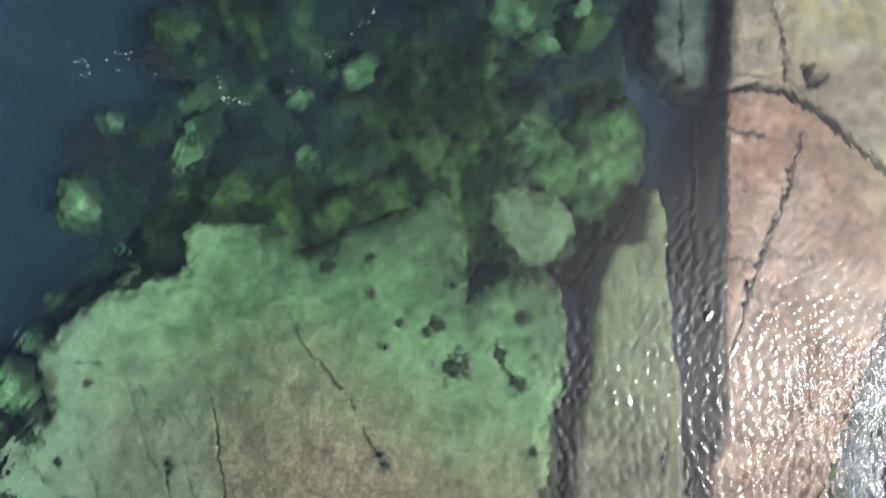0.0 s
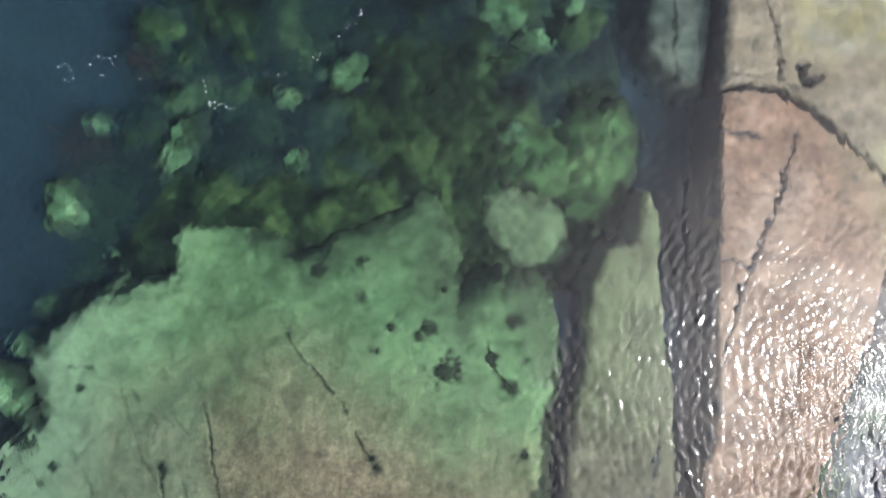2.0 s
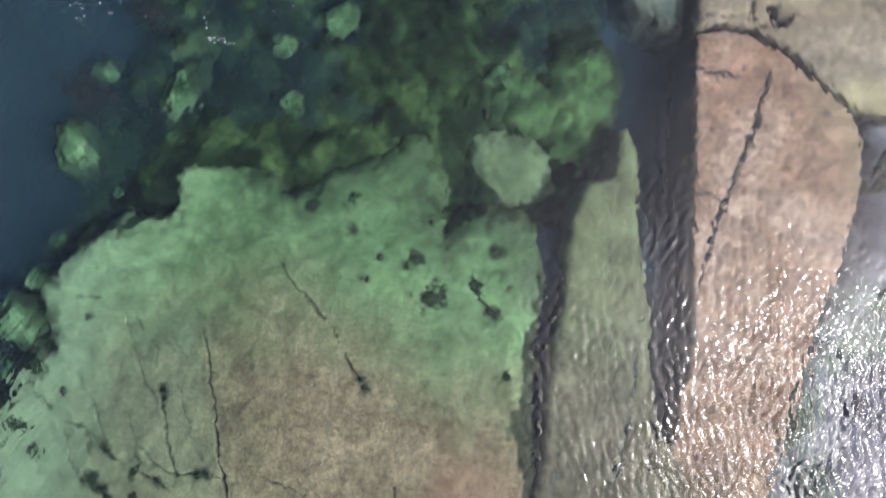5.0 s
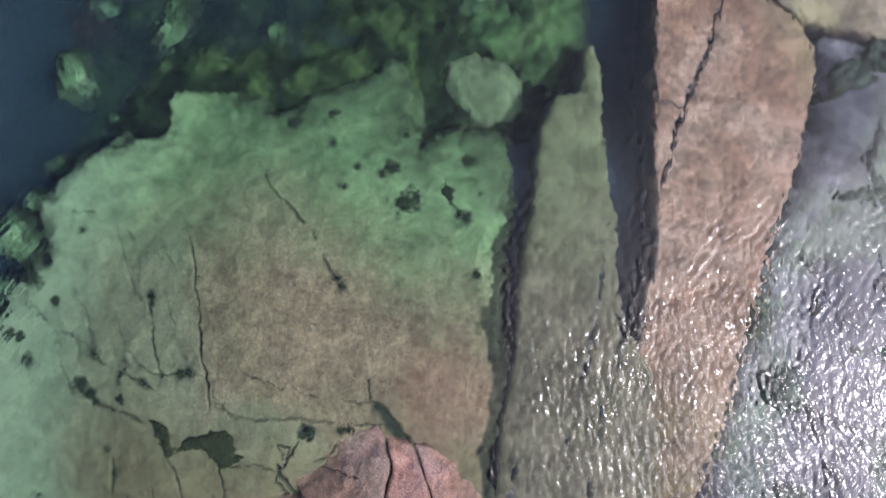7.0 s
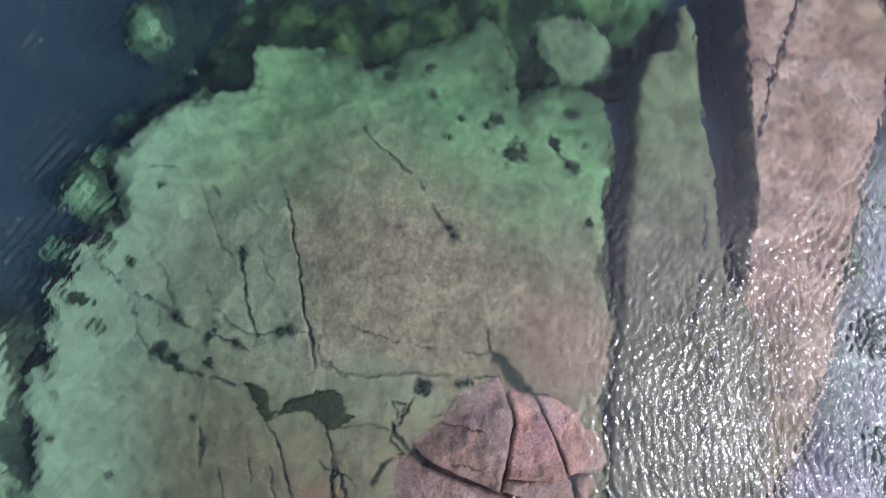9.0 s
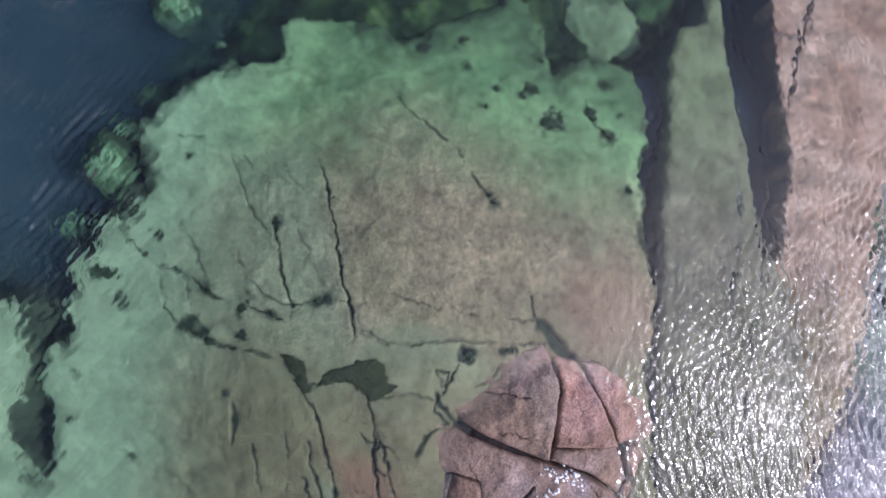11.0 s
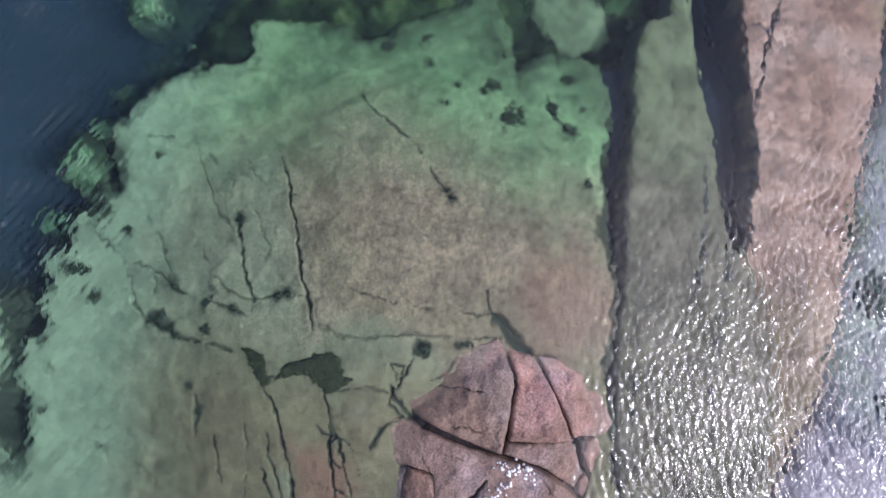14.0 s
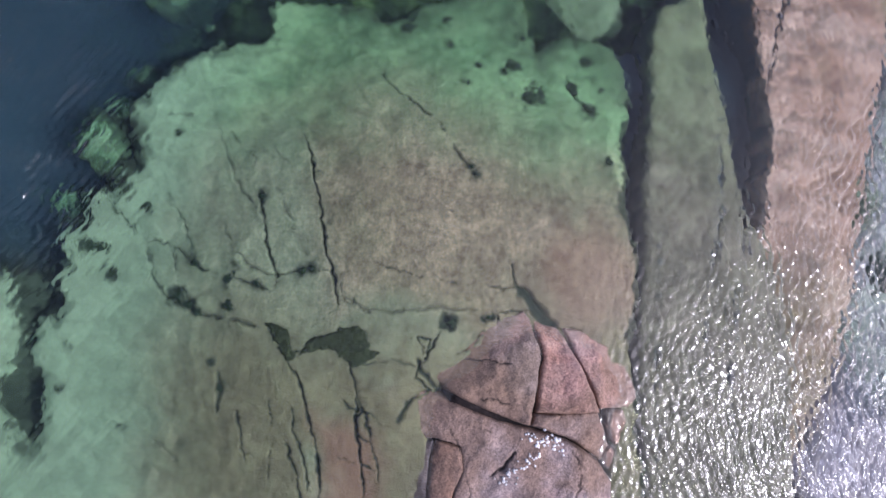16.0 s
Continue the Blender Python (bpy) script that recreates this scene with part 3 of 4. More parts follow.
# ---- bedrock slabs ----
TUFTS = [(-1.84, 0.35, 0.1), (-1.78, 0.42, 0.08), (-2.37, 0.19, 0.1), (-2.25, 0.1, 0.08), (-0.98, 0.44, 0.06), (-1.08, 0.42, 0.05), (0.39, -0.07, 0.07), (0.43, -0.04, 0.06), (0.75, -0.03, 0.05)]
TUFTS += [(-2.22, 0.56, 0.07), (-2.15, 0.03, 0.06), (-1.54, 1.22, 0.05), (-1.54, 0.3, 0.06), (-1.95, -0.47, 0.06), (-1.84, -0.73, 0.08), (-2.92, -1.11, 0.05), (-3.53, -0.76, 0.06), (-1.81, 0.1, 0.08)]
TUFTS += [(1.29, 2.33, 0.13), (1.1, 2.72, 0.09), (1.02, 2.66, 0.07), (0.72, 2.71, 0.06), (1.93, 2.81, 0.09), (2.09, 2.45, 0.06), (1.75, 2.45, 0.08), (1.91, 2.2, 0.08), (2.08, 1.57, 0.1), (0.47, 2.99, 0.07), (0.62, 2.5, 0.05)]
TUFTS += [(-3.12, 0.42, 0.07), (-3.25, 0.7, 0.08), (-2.5, 1.95, 0.06), (-3.5, -0.3, 0.06), (0.66, 1.42, 0.06), (0.62, 1.5, 0.05), (0.4, 3.3, 0.09), (-0.05, 3.25, 0.08), (1.25, 3.1, 0.08)]
TUFTS += [(-2.77, 1.11, 0.08), (-3.05, 1.39, 0.09), (-3.36, 0.72, 0.12)]
WEDGE = [(-1.41, -0.09), (-1.28, -0.11), (-1.16, -0.19), (-1.1, -0.3), (-1.03, -0.31), (-0.93, -0.21), (-0.78, -0.18), (-0.74, -0.14), (-0.55, -0.14), (-0.44, -0.18), (-0.38, -0.29), (-0.31, -0.36),
         (-0.37, -0.41), (-0.51, -0.46), (-0.61, -0.49), (-0.71, -0.36), (-0.8, -0.3), (-1.0, -0.38), (-1.1, -0.4), (-1.16, -0.47), (-1.26, -0.33)]
K_MID = [(-0.68, 3.12), (-0.39, 2.74), (-0.2, 2.44), (0.09, 2.18), (0.3, 1.99), (0.46, 1.68), (0.66, 1.39)]
K_LONG = [(-1.14, 1.9), (-1.06, 1.65), (-0.99, 1.41), (-0.9, 0.95), (-0.84, 0.67), (-0.76, 0.39), (-0.68, 0.02)]
K_SIDE = [(-1.58, 1.33), (-1.53, 1.12), (-1.45, 0.72), (-1.36, 0.44), (-1.3, 0.16)]
K_ARC = [(-3.36, 1.39), (-3.1, 1.07), (-2.79, 0.8), (-2.55, 0.74), (-2.35, 0.62), (-2.18, 0.48), (-1.84, 0.37), (-1.54, 0.3), (-1.33, 0.21)]
K_ARC_LOW = [(-2.74, 0.71), (-2.67, 0.36), (-2.43, 0.14), (-2.18, 0.03), (-1.75, -0.07), (-1.46, -0.14)]
K_FOOT = [(-0.37, 0.51), (-0.1, 0.43), (0.12, 0.36), (0.5, 0.29), (0.88, 0.24), (1.13, 0.22), (1.33, -0.02)]
K_FOOT_LOW = [(-0.68, 0.18), (-0.42, 0.05), (-0.09, 0.02), (0.23, 0.07), (0.77, 0.02)]
SHELF_CRACKS = []
SHELF_CRACKS += [(K_MID, 0.02, 0.07, 0.75), (K_LONG, 0.022, 0.1, 0.95), (K_SIDE, 0.022, 0.09, 0.9), (K_ARC, 0.03, 0.1, 0.9), (K_ARC_LOW, 0.035, 0.09, 0.7)]
SHELF_CRACKS += [(K_FOOT, 0.016, 0.06, 0.7), (K_FOOT_LOW, 0.024, 0.05, 0.45)]
SHELF_CRACKS += [([(1.0, 0.52), (1.03, 0.25)], 0.02, 0.08, 1.0)]
SHELF_CRACKS += [([(1.03, 0.25), (1.17, 0.12), (1.3, -0.05), (1.42, -0.16)], 0.1, 0.12, 0.96)]
SHELF_CRACKS += [([(1.4, -0.13), (1.6, -0.18), (1.8, -0.24)], 0.025, 0.06, 0.8)]
SHELF_CRACKS += [([(-1.17, -0.45), (-1.05, -0.66), (-0.94, -1.03), (-0.87, -1.28), (-0.83, -1.75)], 0.025, 0.09, 0.96)]
SHELF_CRACKS += [([(-1.17, -1.2), (-1.05, -1.55), (-0.99, -1.8)], 0.02, 0.08, 0.96)]
SHELF_CRACKS += [([(-1.68, -0.9), (-1.62, -1.15), (-1.56, -1.4)], 0.018, 0.07, 0.96)]
SHELF_CRACKS += [([(-0.59, -0.34), (-0.51, -0.76), (-0.46, -1.25), (-0.42, -1.7)], 0.022, 0.08, 0.96)]
SHELF_CRACKS += [([(0.05, -0.18), (0.11, -0.26), (0.16, -0.34), (0.12, -0.46)], 0.012, 0.08, 0.96)]
SHELF_CRACKS += [([(0.3, -0.16), (0.22, -0.3), (0.12, -0.46)], 0.012, 0.08, 0.96)]
SHELF_CRACKS += [([(-1.94, 0.91), (-1.82, 0.66), (-1.62, 0.49), (-1.32, 0.37), (-1.01, 0.43), (-0.78, 0.42)], 0.016, 0.06, 0.7)]
SHELF_CRACKS += [([(-2.6, 1.25), (-2.4, 1.0), (-2.3, 0.75)], 0.018, 0.07, 0.7)]
SHELF_CRACKS += [([(-3.2, -1.0), (-2.6, -1.2), (-2.2, -1.5)], 0.016, 0.05, 0.45)]
SHELF_CRACKS += [([(-0.7, 0.35), (-0.62, 0.1), (-0.35, 0.0)], 0.014, 0.05, 0.6)]
SHELF_CRACKS += [([(-1.95, 1.7), (-1.8, 1.3), (-1.5, 1.0)], 0.012, 0.05, 0.5)]
SHELF_CRACKS += [([(1.7, 2.62), (1.72, 2.42), (1.85, 2.24), (2.05, 2.12)], 0.03, 0.08, 0.7)]
SHELF_CRACKS += [([(0.1, -0.42), (0.05, -0.6), (0.2, -0.72), (0.05, -0.76)], 0.03, 0.08, 0.96)]
SHELF_CRACKS += [([(-0.02, -0.23), (0.09, -0.24), (0.14, -0.39)], 0.012, 0.05, 0.8), ([(0.14, -0.39), (0.22, -0.23), (0.32, -0.14)], 0.012, 0.05, 0.8)]
SHELF_CRACKS += [([(0.07, -0.39), (0.1, -0.52), (0.25, -0.69), (0.35, -0.86)], 0.05, 0.08, 0.96), ([(-0.65, -0.77), (-0.59, -0.85), (-0.42, -0.9), (-0.35, -1.19), (-0.26, -1.57)], 0.018, 0.07, 0.96)]
SHELF_CRACKS += [([(-1.12, -0.79), (-1.07, -1.18), (-0.97, -1.43), (-0.93, -1.64)], 0.016, 0.06, 0.96), ([(-0.5, -0.94), (-0.47, -1.13), (-0.38, -1.19)], 0.02, 0.06, 0.96), ([(-0.69, -1.32), (-0.32, -1.44)], 0.014, 0.05, 0.96)]
SHELF_CRACKS += [([(-0.95, -0.14), (-0.64, 0.12), (-0.37, 0.04)], 0.018, 0.06, 0.7), ([(-2.58, 1.29), (-2.44, 1.04), (-2.32, 0.78), (-2.24, 0.64)], 0.02, 0.06, 0.75), ([(-2.45, 0.64), (-2.38, 0.34), (-2.21, 0.09), (-2.16, -0.05)], 0.022, 0.06, 0.75)]
SHELF_CRACKS += [([(-1.75, 1.74), (-1.64, 1.66), (-1.66, 1.48)], 0.012, 0.04, 0.8), ([(-2.13, 2.13), (-2.03, 1.85), (-1.85, 1.47)], 0.012, 0.04, 0.7), ([(-1.96, 1.97), (-1.82, 1.83)], 0.012, 0.04, 0.7)]
SHELF_CRACKS += [([(-2.51, 1.01), (-2.22, 0.89)], 0.012, 0.04, 0.6), ([(-1.38, 1.32), (-1.27, 1.04), (-1.14, 0.87)], 0.012, 0.04, 0.6), ([(-1.0, 1.46), (-0.86, 1.44)], 0.03, 0.05, 0.9), ([(-2.65, 2.17), (-2.37, 2.16)], 0.03, 0.05, 0.7)]
SHELF_CRACKS += [([(-1.54, 1.92), (-1.39, 1.64), (-1.22, 1.5)], 0.012, 0.04, 0.6), ([(-1.75, 1.73), (-1.55, 1.72), (-1.39, 1.61)], 0.012, 0.04, 0.6), ([(-1.56, 1.26), (-1.51, 1.11)], 0.03, 0.05, 0.9)]
SHELF_CRACKS += [([(-1.86, 1.63), (-1.7, 1.36)], 0.016, 0.05, 0.8), ([(0.32, -0.02), (0.4, -0.06), (0.36, -0.17)], 0.06, 0.06, 0.96), ([(-0.45, -0.85), (-0.5, -1.1), (-0.44, -1.35)], 0.022, 0.08, 0.96)]

SHELF_CRACKS += [([(0.46, -0.38), (0.59, -0.31), (0.7, -0.18), (0.86, -0.13), (0.84, 0.03)], 0.02, 0.06, 0.96), ([(0.84, 0.02), (1.0, 0.03), (1.2, 0.03)], 0.014, 0.05, 0.8), ([(0.08, -0.2), (0.21, -0.23), (0.16, -0.44)], 0.016, 0.06, 0.96)]
SHELF_CRACKS += [([(0.65, 0.49), (0.81, 0.25), (1.09, 0.24)], 0.012, 0.04, 0.8), ([(-0.42, -0.48), (-0.16, -0.43), (0.08, -0.49)], 0.014, 0.05, 0.7), ([(-0.1, -1.0), (-0.02, -0.82), (0.08, -0.75)], 0.03, 0.06, 0.9)]
SHELF_CRACKS += [([(-0.27, 0.47), (0.08, 0.37), (0.51, 0.28)], 0.012, 0.04, 0.8), ([(0.77, 0.0), (0.82, -0.06)], 0.09, 0.06, 0.96), ([(0.3, -0.12), (0.4, -0.04)], 0.13, 0.06, 0.96), ([(0.66, -0.05), (0.72, -0.05)], 0.05, 0.05, 0.96)]
SHELF_CRACKS += [([(-0.5, -0.62), (-0.46, -0.9), (-0.3, -0.95), (-0.2, -1.3)], 0.02, 0.06, 0.9), ([(-1.9, -0.55), (-1.85, -0.75), (-1.88, -0.95)], 0.05, 0.05, 0.8), ([(-1.35, -0.7), (-1.3, -1.1), (-1.33, -1.6)], 0.016, 0.05, 0.8)]


RUST = [(-0.86, -1.04), (-0.53, -0.98), (-0.32, -1.24), (-0.25, -1.7), (-0.3, -2.4), (-0.9, -2.4)]
CORE = [(0.3, -0.55), (0.75, -0.25), (1.2, -0.15), (1.7, -0.3), (2.0, -0.6), (2.05, -1.0), (1.9, -1.6), (1.8, -2.6), (0.1, -2.6), (0.15, -0.95)]


def shelf_fringe(x, y, d):
    """Weed that creeps from the kelp up over the rim of the shelf: a wide mossy belt at the far end, ragged clumps along the side."""
    belt = 0.34 * step(1.6, 3.0, y) * step(-1.0, 0.0, x)
    near = d + 0.7 * fbm(x, y, 0.42, 180, 5, 0.7)
    moss = 0.62 * step(-0.08 + 2.5 * belt, -0.16, near)
    clumps = 0.85 * step(0.32, 0.0, d + 0.25 * fbm(x, y, 0.3, 186, 4)) * step(0.06, 0.16, fbm(x, y, 0.6, 184, 5, 0.65))
    return np.maximum(moss, clumps)


def rim_dark(x, y, d):
    return 0.85 * step(0.22, -0.1, d + 0.6 * fbm(x, y, 0.4, 182, 5, 0.7))


def shelf_depth_tint(x, y):
    """Green tint of the deeper water, painted on the rock: strong at the far end and along the channel, thinning out
    over the shallows.
    """
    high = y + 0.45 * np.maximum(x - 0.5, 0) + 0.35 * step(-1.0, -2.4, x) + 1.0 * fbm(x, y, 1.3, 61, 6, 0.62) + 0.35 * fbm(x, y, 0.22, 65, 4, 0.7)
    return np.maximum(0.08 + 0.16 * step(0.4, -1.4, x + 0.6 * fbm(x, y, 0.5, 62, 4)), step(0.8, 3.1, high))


def shelf_turf(x, y):
    """Brown turf in patches on the low part of the shelf and round the outcrop."""
    near = step(0.6, -0.8, y + 0.5 * fbm(x, y, 0.7, 68, 4)) * step(-3.2, -1.6, x + 0.5 * fbm(x, y, 0.7, 69, 4))
    return 0.9 * near * step(0.15, 0.65, value_noise(x, y, 0.5, 72) * 0.6 + 0.4 * value_noise(x, y, 0.16, 73) + 0.15)


def shelf_pale(x, y):
    """Pale green tone: strong on the seaward side, weak up to the long crack, and a weak skin beside the outcrop."""
    side = step(-1.4, -3.1, x - 0.1 * y + 0.8 * fbm(x, y, 0.9, 66, 6, 0.66) + 0.3 * fbm(x, y, 0.2, 64, 4, 0.7))
    crack = -1.0 - 0.22 * (y - 1.4)
    panel = 0.42 * step(0.22, -0.3, x - crack + 0.06 * fbm(x, y, 0.2, 63, 3)) * step(2.6, 1.8, y + 0.6 * fbm(x, y, 0.6, 67, 4))
    skin = 0.42 * step(0.5, 0.0, np.hypot((x + 0.15) / 1.0, (y + 0.25) / 0.6) - 0.5 + 0.5 * fbm(x, y, 0.4, 70, 4))
    return np.maximum(np.maximum(0.9 * side, panel), skin)


def shelf_rust(x, y):
    """Iron stain: strong on the low slabs, faint where the shelf shoals beside the outcrop."""
    low = 0.6 * step(-0.15, 0.2, inside_gap(x, y, RUST) + 0.5 * fbm(x, y, 0.5, 67, 5, 0.65))
    shoal = 0.38 * step(0.75, 0.1, np.hypot((x - 1.75) / 0.9, (y - 0.35) / 1.1) + 0.8 * fbm(x, y, 0.6, 74, 5, 0.6))
    return np.maximum(low, shoal)


shelf = rock_slab("rock_shelf", SHELF, shelf_top, shelf_rock, 0.013, SHELF_CRACKS, 0.15, 2.2, 2.6, 0.08, 0.06, shelf_depth_tint, shelf_pale, 5,
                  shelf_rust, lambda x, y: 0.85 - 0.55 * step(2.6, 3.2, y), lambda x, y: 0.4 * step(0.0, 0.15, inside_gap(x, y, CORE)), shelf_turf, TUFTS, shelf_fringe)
tagged(shelf, "broad cracked granite shelf under clear green water", "rock", kind="structure")

LEDGE_CRACKS = [
    ([(3.51, 2.21), (3.42, 2.1), (3.4, 1.57), (3.32, 0.99), (3.24, 0.59), (3.16, 0.3), (3.09, 0.05), (3.0, -0.6)], 0.022, 0.08, 0.9),
    ([(3.62, 1.39), (3.64, 0.93), (3.57, 0.52), (3.45, 0.24), (3.4, -0.1), (3.3, -0.6), (3.28, -1.4)], 0.026, 0.08, 0.9),
    ([(3.31, 1.34), (3.26, 0.87), (3.18, 0.53)], 0.014, 0.05, 0.8),
    ([(2.66, 0.9), (2.6, 0.4), (2.56, 0.0), (2.5, -0.7), (2.48, -1.6)], 0.02, 0.06, 0.7),
    ([(2.8, -0.1), (2.95, -0.02), (3.1, -0.08)], 0.012, 0.05, 0.6), ([(2.95, -0.02), (3.02, 0.12), (3.08, 0.2)], 0.012, 0.05, 0.6),
    ([(3.1, 3.5), (3.12, 3.0), (3.1, 2.5)], 0.01, 0.03, 0.4),
]
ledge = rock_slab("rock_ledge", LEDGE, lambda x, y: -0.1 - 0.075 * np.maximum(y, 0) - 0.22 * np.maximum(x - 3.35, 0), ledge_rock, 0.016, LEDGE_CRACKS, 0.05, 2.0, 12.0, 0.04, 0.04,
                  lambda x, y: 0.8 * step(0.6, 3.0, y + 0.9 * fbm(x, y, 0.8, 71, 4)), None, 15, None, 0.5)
tagged(ledge, "narrow olive rock ledge between two dark channels", "rock", kind="structure")

PINK_CRACKS = []
PINK_CRACKS += [([(4.69, 4.81), (4.66, 4.6), (4.6, 4.48), (4.54, 4.18), (4.46, 3.94), (4.37, 3.71), (4.26, 3.41), (4.17, 3.23), (4.12, 3.0), (4.03, 2.7), (3.98, 2.45)], 0.03, 0.1, 1.0)]
PINK_CRACKS += [([(3.95, 4.8), (4.05, 4.73), (4.2, 4.72), (4.38, 4.66)], 0.022, 0.07, 0.96), ([(3.95, 3.46), (4.1, 3.47), (4.26, 3.4)], 0.03, 0.07, 0.96)]
PINK_CRACKS += [([(3.97, 4.16), (4.2, 4.14), (4.5, 4.12)], 0.01, 0.03, 0.5), ([(3.97, 4.45), (4.2, 4.42)], 0.008, 0.02, 0.4)]
PINK_CRACKS += [([(4.84, 4.4), (4.9, 4.31), (4.93, 4.2)], 0.05, 0.06, 0.8), ([(5.24, 4.35), (5.3, 4.26)], 0.045, 0.05, 0.8), ([(5.5, 4.31), (5.55, 4.2)], 0.05, 0.05, 0.8), ([(4.55, 4.95), (4.58, 4.7)], 0.008, 0.03, 0.5)]


def pink_top(x, y):
    return -0.16 - 0.1 * np.maximum(y - 2, 0) - 0.14 * step(0.5, -0.2, x - 4.0) * step(1.2, 0.6, y)


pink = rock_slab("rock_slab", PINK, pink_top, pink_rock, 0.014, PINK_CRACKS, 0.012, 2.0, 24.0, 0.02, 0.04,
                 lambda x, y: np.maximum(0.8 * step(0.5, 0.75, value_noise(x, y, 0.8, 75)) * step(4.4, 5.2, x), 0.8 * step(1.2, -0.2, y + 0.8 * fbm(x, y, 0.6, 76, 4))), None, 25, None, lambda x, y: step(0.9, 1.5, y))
tagged(pink, "long pinkish granite slab just under the water", "rock", kind="structure")

TAN_CRACKS = [
    ([(4.3, 6.4), (4.31, 5.96), (4.41, 5.64), (4.48, 5.37), (4.48, 5.2)], 0.028, 0.1, 0.95),
    ([(4.66, 5.38), (4.72, 5.28), (4.79, 5.18)], 0.14, 0.2, 1.0),
    ([(4.48, 5.28), (4.6, 5.2), (4.68, 5.12)], 0.018, 0.08, 0.96),
    ([(4.1, 5.9), (4.16, 5.72), (4.2, 5.5)], 0.014, 0.06, 0.7),
    ([(3.98, 5.3), (4.2, 5.31), (4.44, 5.27)], 0.016, 0.06, 0.9),
]
tan_slab = rock_slab("rock_slab", TAN, lambda x, y: -0.42 + 0 * x, tan_rock, 0.018, TAN_CRACKS, 0.02, 1.8, 12.0, 0.04, 0.05,
                     lambda x, y: step(0.45, 0.7, value_noise(x, y, 0.7, 77)), None, 35, None, 1.0)
tagged(tan_slab, "tan granite slab with a dark pit and fine cracks", "rock", kind="structure")
GREY_CRACKS = [([(3.2, 5.7), (3.5, 5.55), (3.6, 5.25)], 0.03, 0.12, 0.8), ([(3.45, 6.4), (3.5, 5.9), (3.5, 5.55)], 0.03, 0.12, 0.8)]
grey_slab = rock_slab("rock_slab", GREY, lambda x, y: -0.62 + 0 * x, grey_rock, 0.018, GREY_CRACKS, 0.09, 1.8, 4.0, 0.06, 0.08, None, None, 45)
tagged(grey_slab, "grey mottled rock slab beside a dark channel", "rock", kind="structure")

SIDE = [(3.95, -3.4), (4.1, -1.6), (4.24, -1.2), (4.58, -0.5), (4.82, 0.3), (4.97, 1.0), (5.2, 1.8), (5.32, 2.3), (5.52, 2.82), (5.58, 3.2), (5.68, 3.6), (5.7, 4.05), (5.68, 4.28), (6.3, 4.15), (7.9, 3.7), (7.9, -3.4)]
SIDE_CRACKS = [([(5.3, 2.2), (5.7, 1.6), (5.5, 0.6), (5.9, -0.5), (5.6, -1.6)], 0.05, 0.15, 0.9), ([(6.4, 3.6), (6.1, 2.9), (6.5, 2.2), (6.3, 1.2)], 0.05, 0.15, 0.9), ([(5.0, 0.2), (5.5, 0.3), (6.2, 0.0), (7.0, 0.3)], 0.04, 0.12, 0.8)]
side = rock_slab("rock_slab", SIDE, lambda x, y: -0.36 + 0.25 * fbm(x, y, 0.9, 57, 3), slate_rock, 0.025, SIDE_CRACKS, 0.16, 1.4, 3.0, 0.1, 0.12,
                 lambda x, y: step(0.5, 0.75, value_noise(x, y, 0.7, 79)), None, 55, None, 0.6)
tagged(side, "bluish grey broken rock under glittering ripples", "rock", kind="structure")

# ---- the outcrop that stands out of the water ----
outcrop = tagged(new("granite_outcrop"), "pink cracked granite outcrop standing out of the water", "boulder")
outcrop.location = (1.1, -0.9, -0.1)
BLOCKS = []
BLOCKS += [([(0.15, -0.47), (0.3, -0.37), (0.5, -0.33), (0.62, -0.2), (0.72, -0.12), (0.9, -0.05), (1.1, 0.02), (1.15, -0.05), (1.18, -0.22), (1.23, -0.32), (1.235, -0.42), (1.2, -0.53), (1.18, -0.68), (1.15, -0.82), (1.1, -1.01), (0.98, -0.98), (0.79, -0.9), (0.57, -0.81), (0.38, -0.71), (0.25, -0.61)], 0.29, (0.08, -0.05), block_rock, "")]
BLOCKS += [([(1.2, -0.07), (1.3, -0.12), (1.42, -0.15), (1.485, -0.24), (1.565, -0.41), (1.635, -0.57), (1.715, -0.8), (1.755, -0.9), (1.45, -0.905), (1.185, -0.9), (1.22, -0.68), (1.245, -0.53), (1.28, -0.42), (1.275, -0.32), (1.225, -0.2)], 0.34, (0.16, -0.06), salmon_rock, "pale salmon granite")]
BLOCKS += [([(1.5, -0.15), (1.66, -0.17), (1.92, -0.28), (2.08, -0.48), (2.18, -0.74), (2.18, -0.81), (2.11, -0.88), (1.93, -0.88), (1.79, -0.88), (1.7, -0.64), (1.61, -0.43), (1.53, -0.23)], 0.32, (-0.16, -0.1), salmon_rock, "salmon-pink granite")]
BLOCKS += [([(1.93, -0.92), (2.06, -0.92), (2.07, -1.03), (2.03, -1.19), (1.97, -1.23), (1.91, -1.05)], 0.3, (-0.1, 0.0), salmon_rock, "salmon-pink granite")]
BLOCKS += [([(0.06, -0.72), (0.2, -0.73), (0.37, -0.82), (0.57, -0.9), (0.79, -0.99), (1.12, -1.075), (1.45, -1.185), (1.66, -1.31), (1.79, -1.43), (1.88, -1.56), (1.87, -1.68), (1.9, -2.6), (0.5, -2.6), (0.4, -1.9), (0.42, -1.6), (0.5, -1.4), (0.48, -1.2), (0.27, -1.13), (0.03, -1.15), (0.03, -0.9)], 0.32, (0.1, -0.03), lilac_rock, "lilac-grey granite")]
BLOCKS += [([(1.88, -1.3), (1.93, -1.27), (1.97, -1.32), (1.93, -1.5), (1.86, -1.42)], 0.25, (0.0, 0.0), salmon_rock, "salmon-pink granite")]
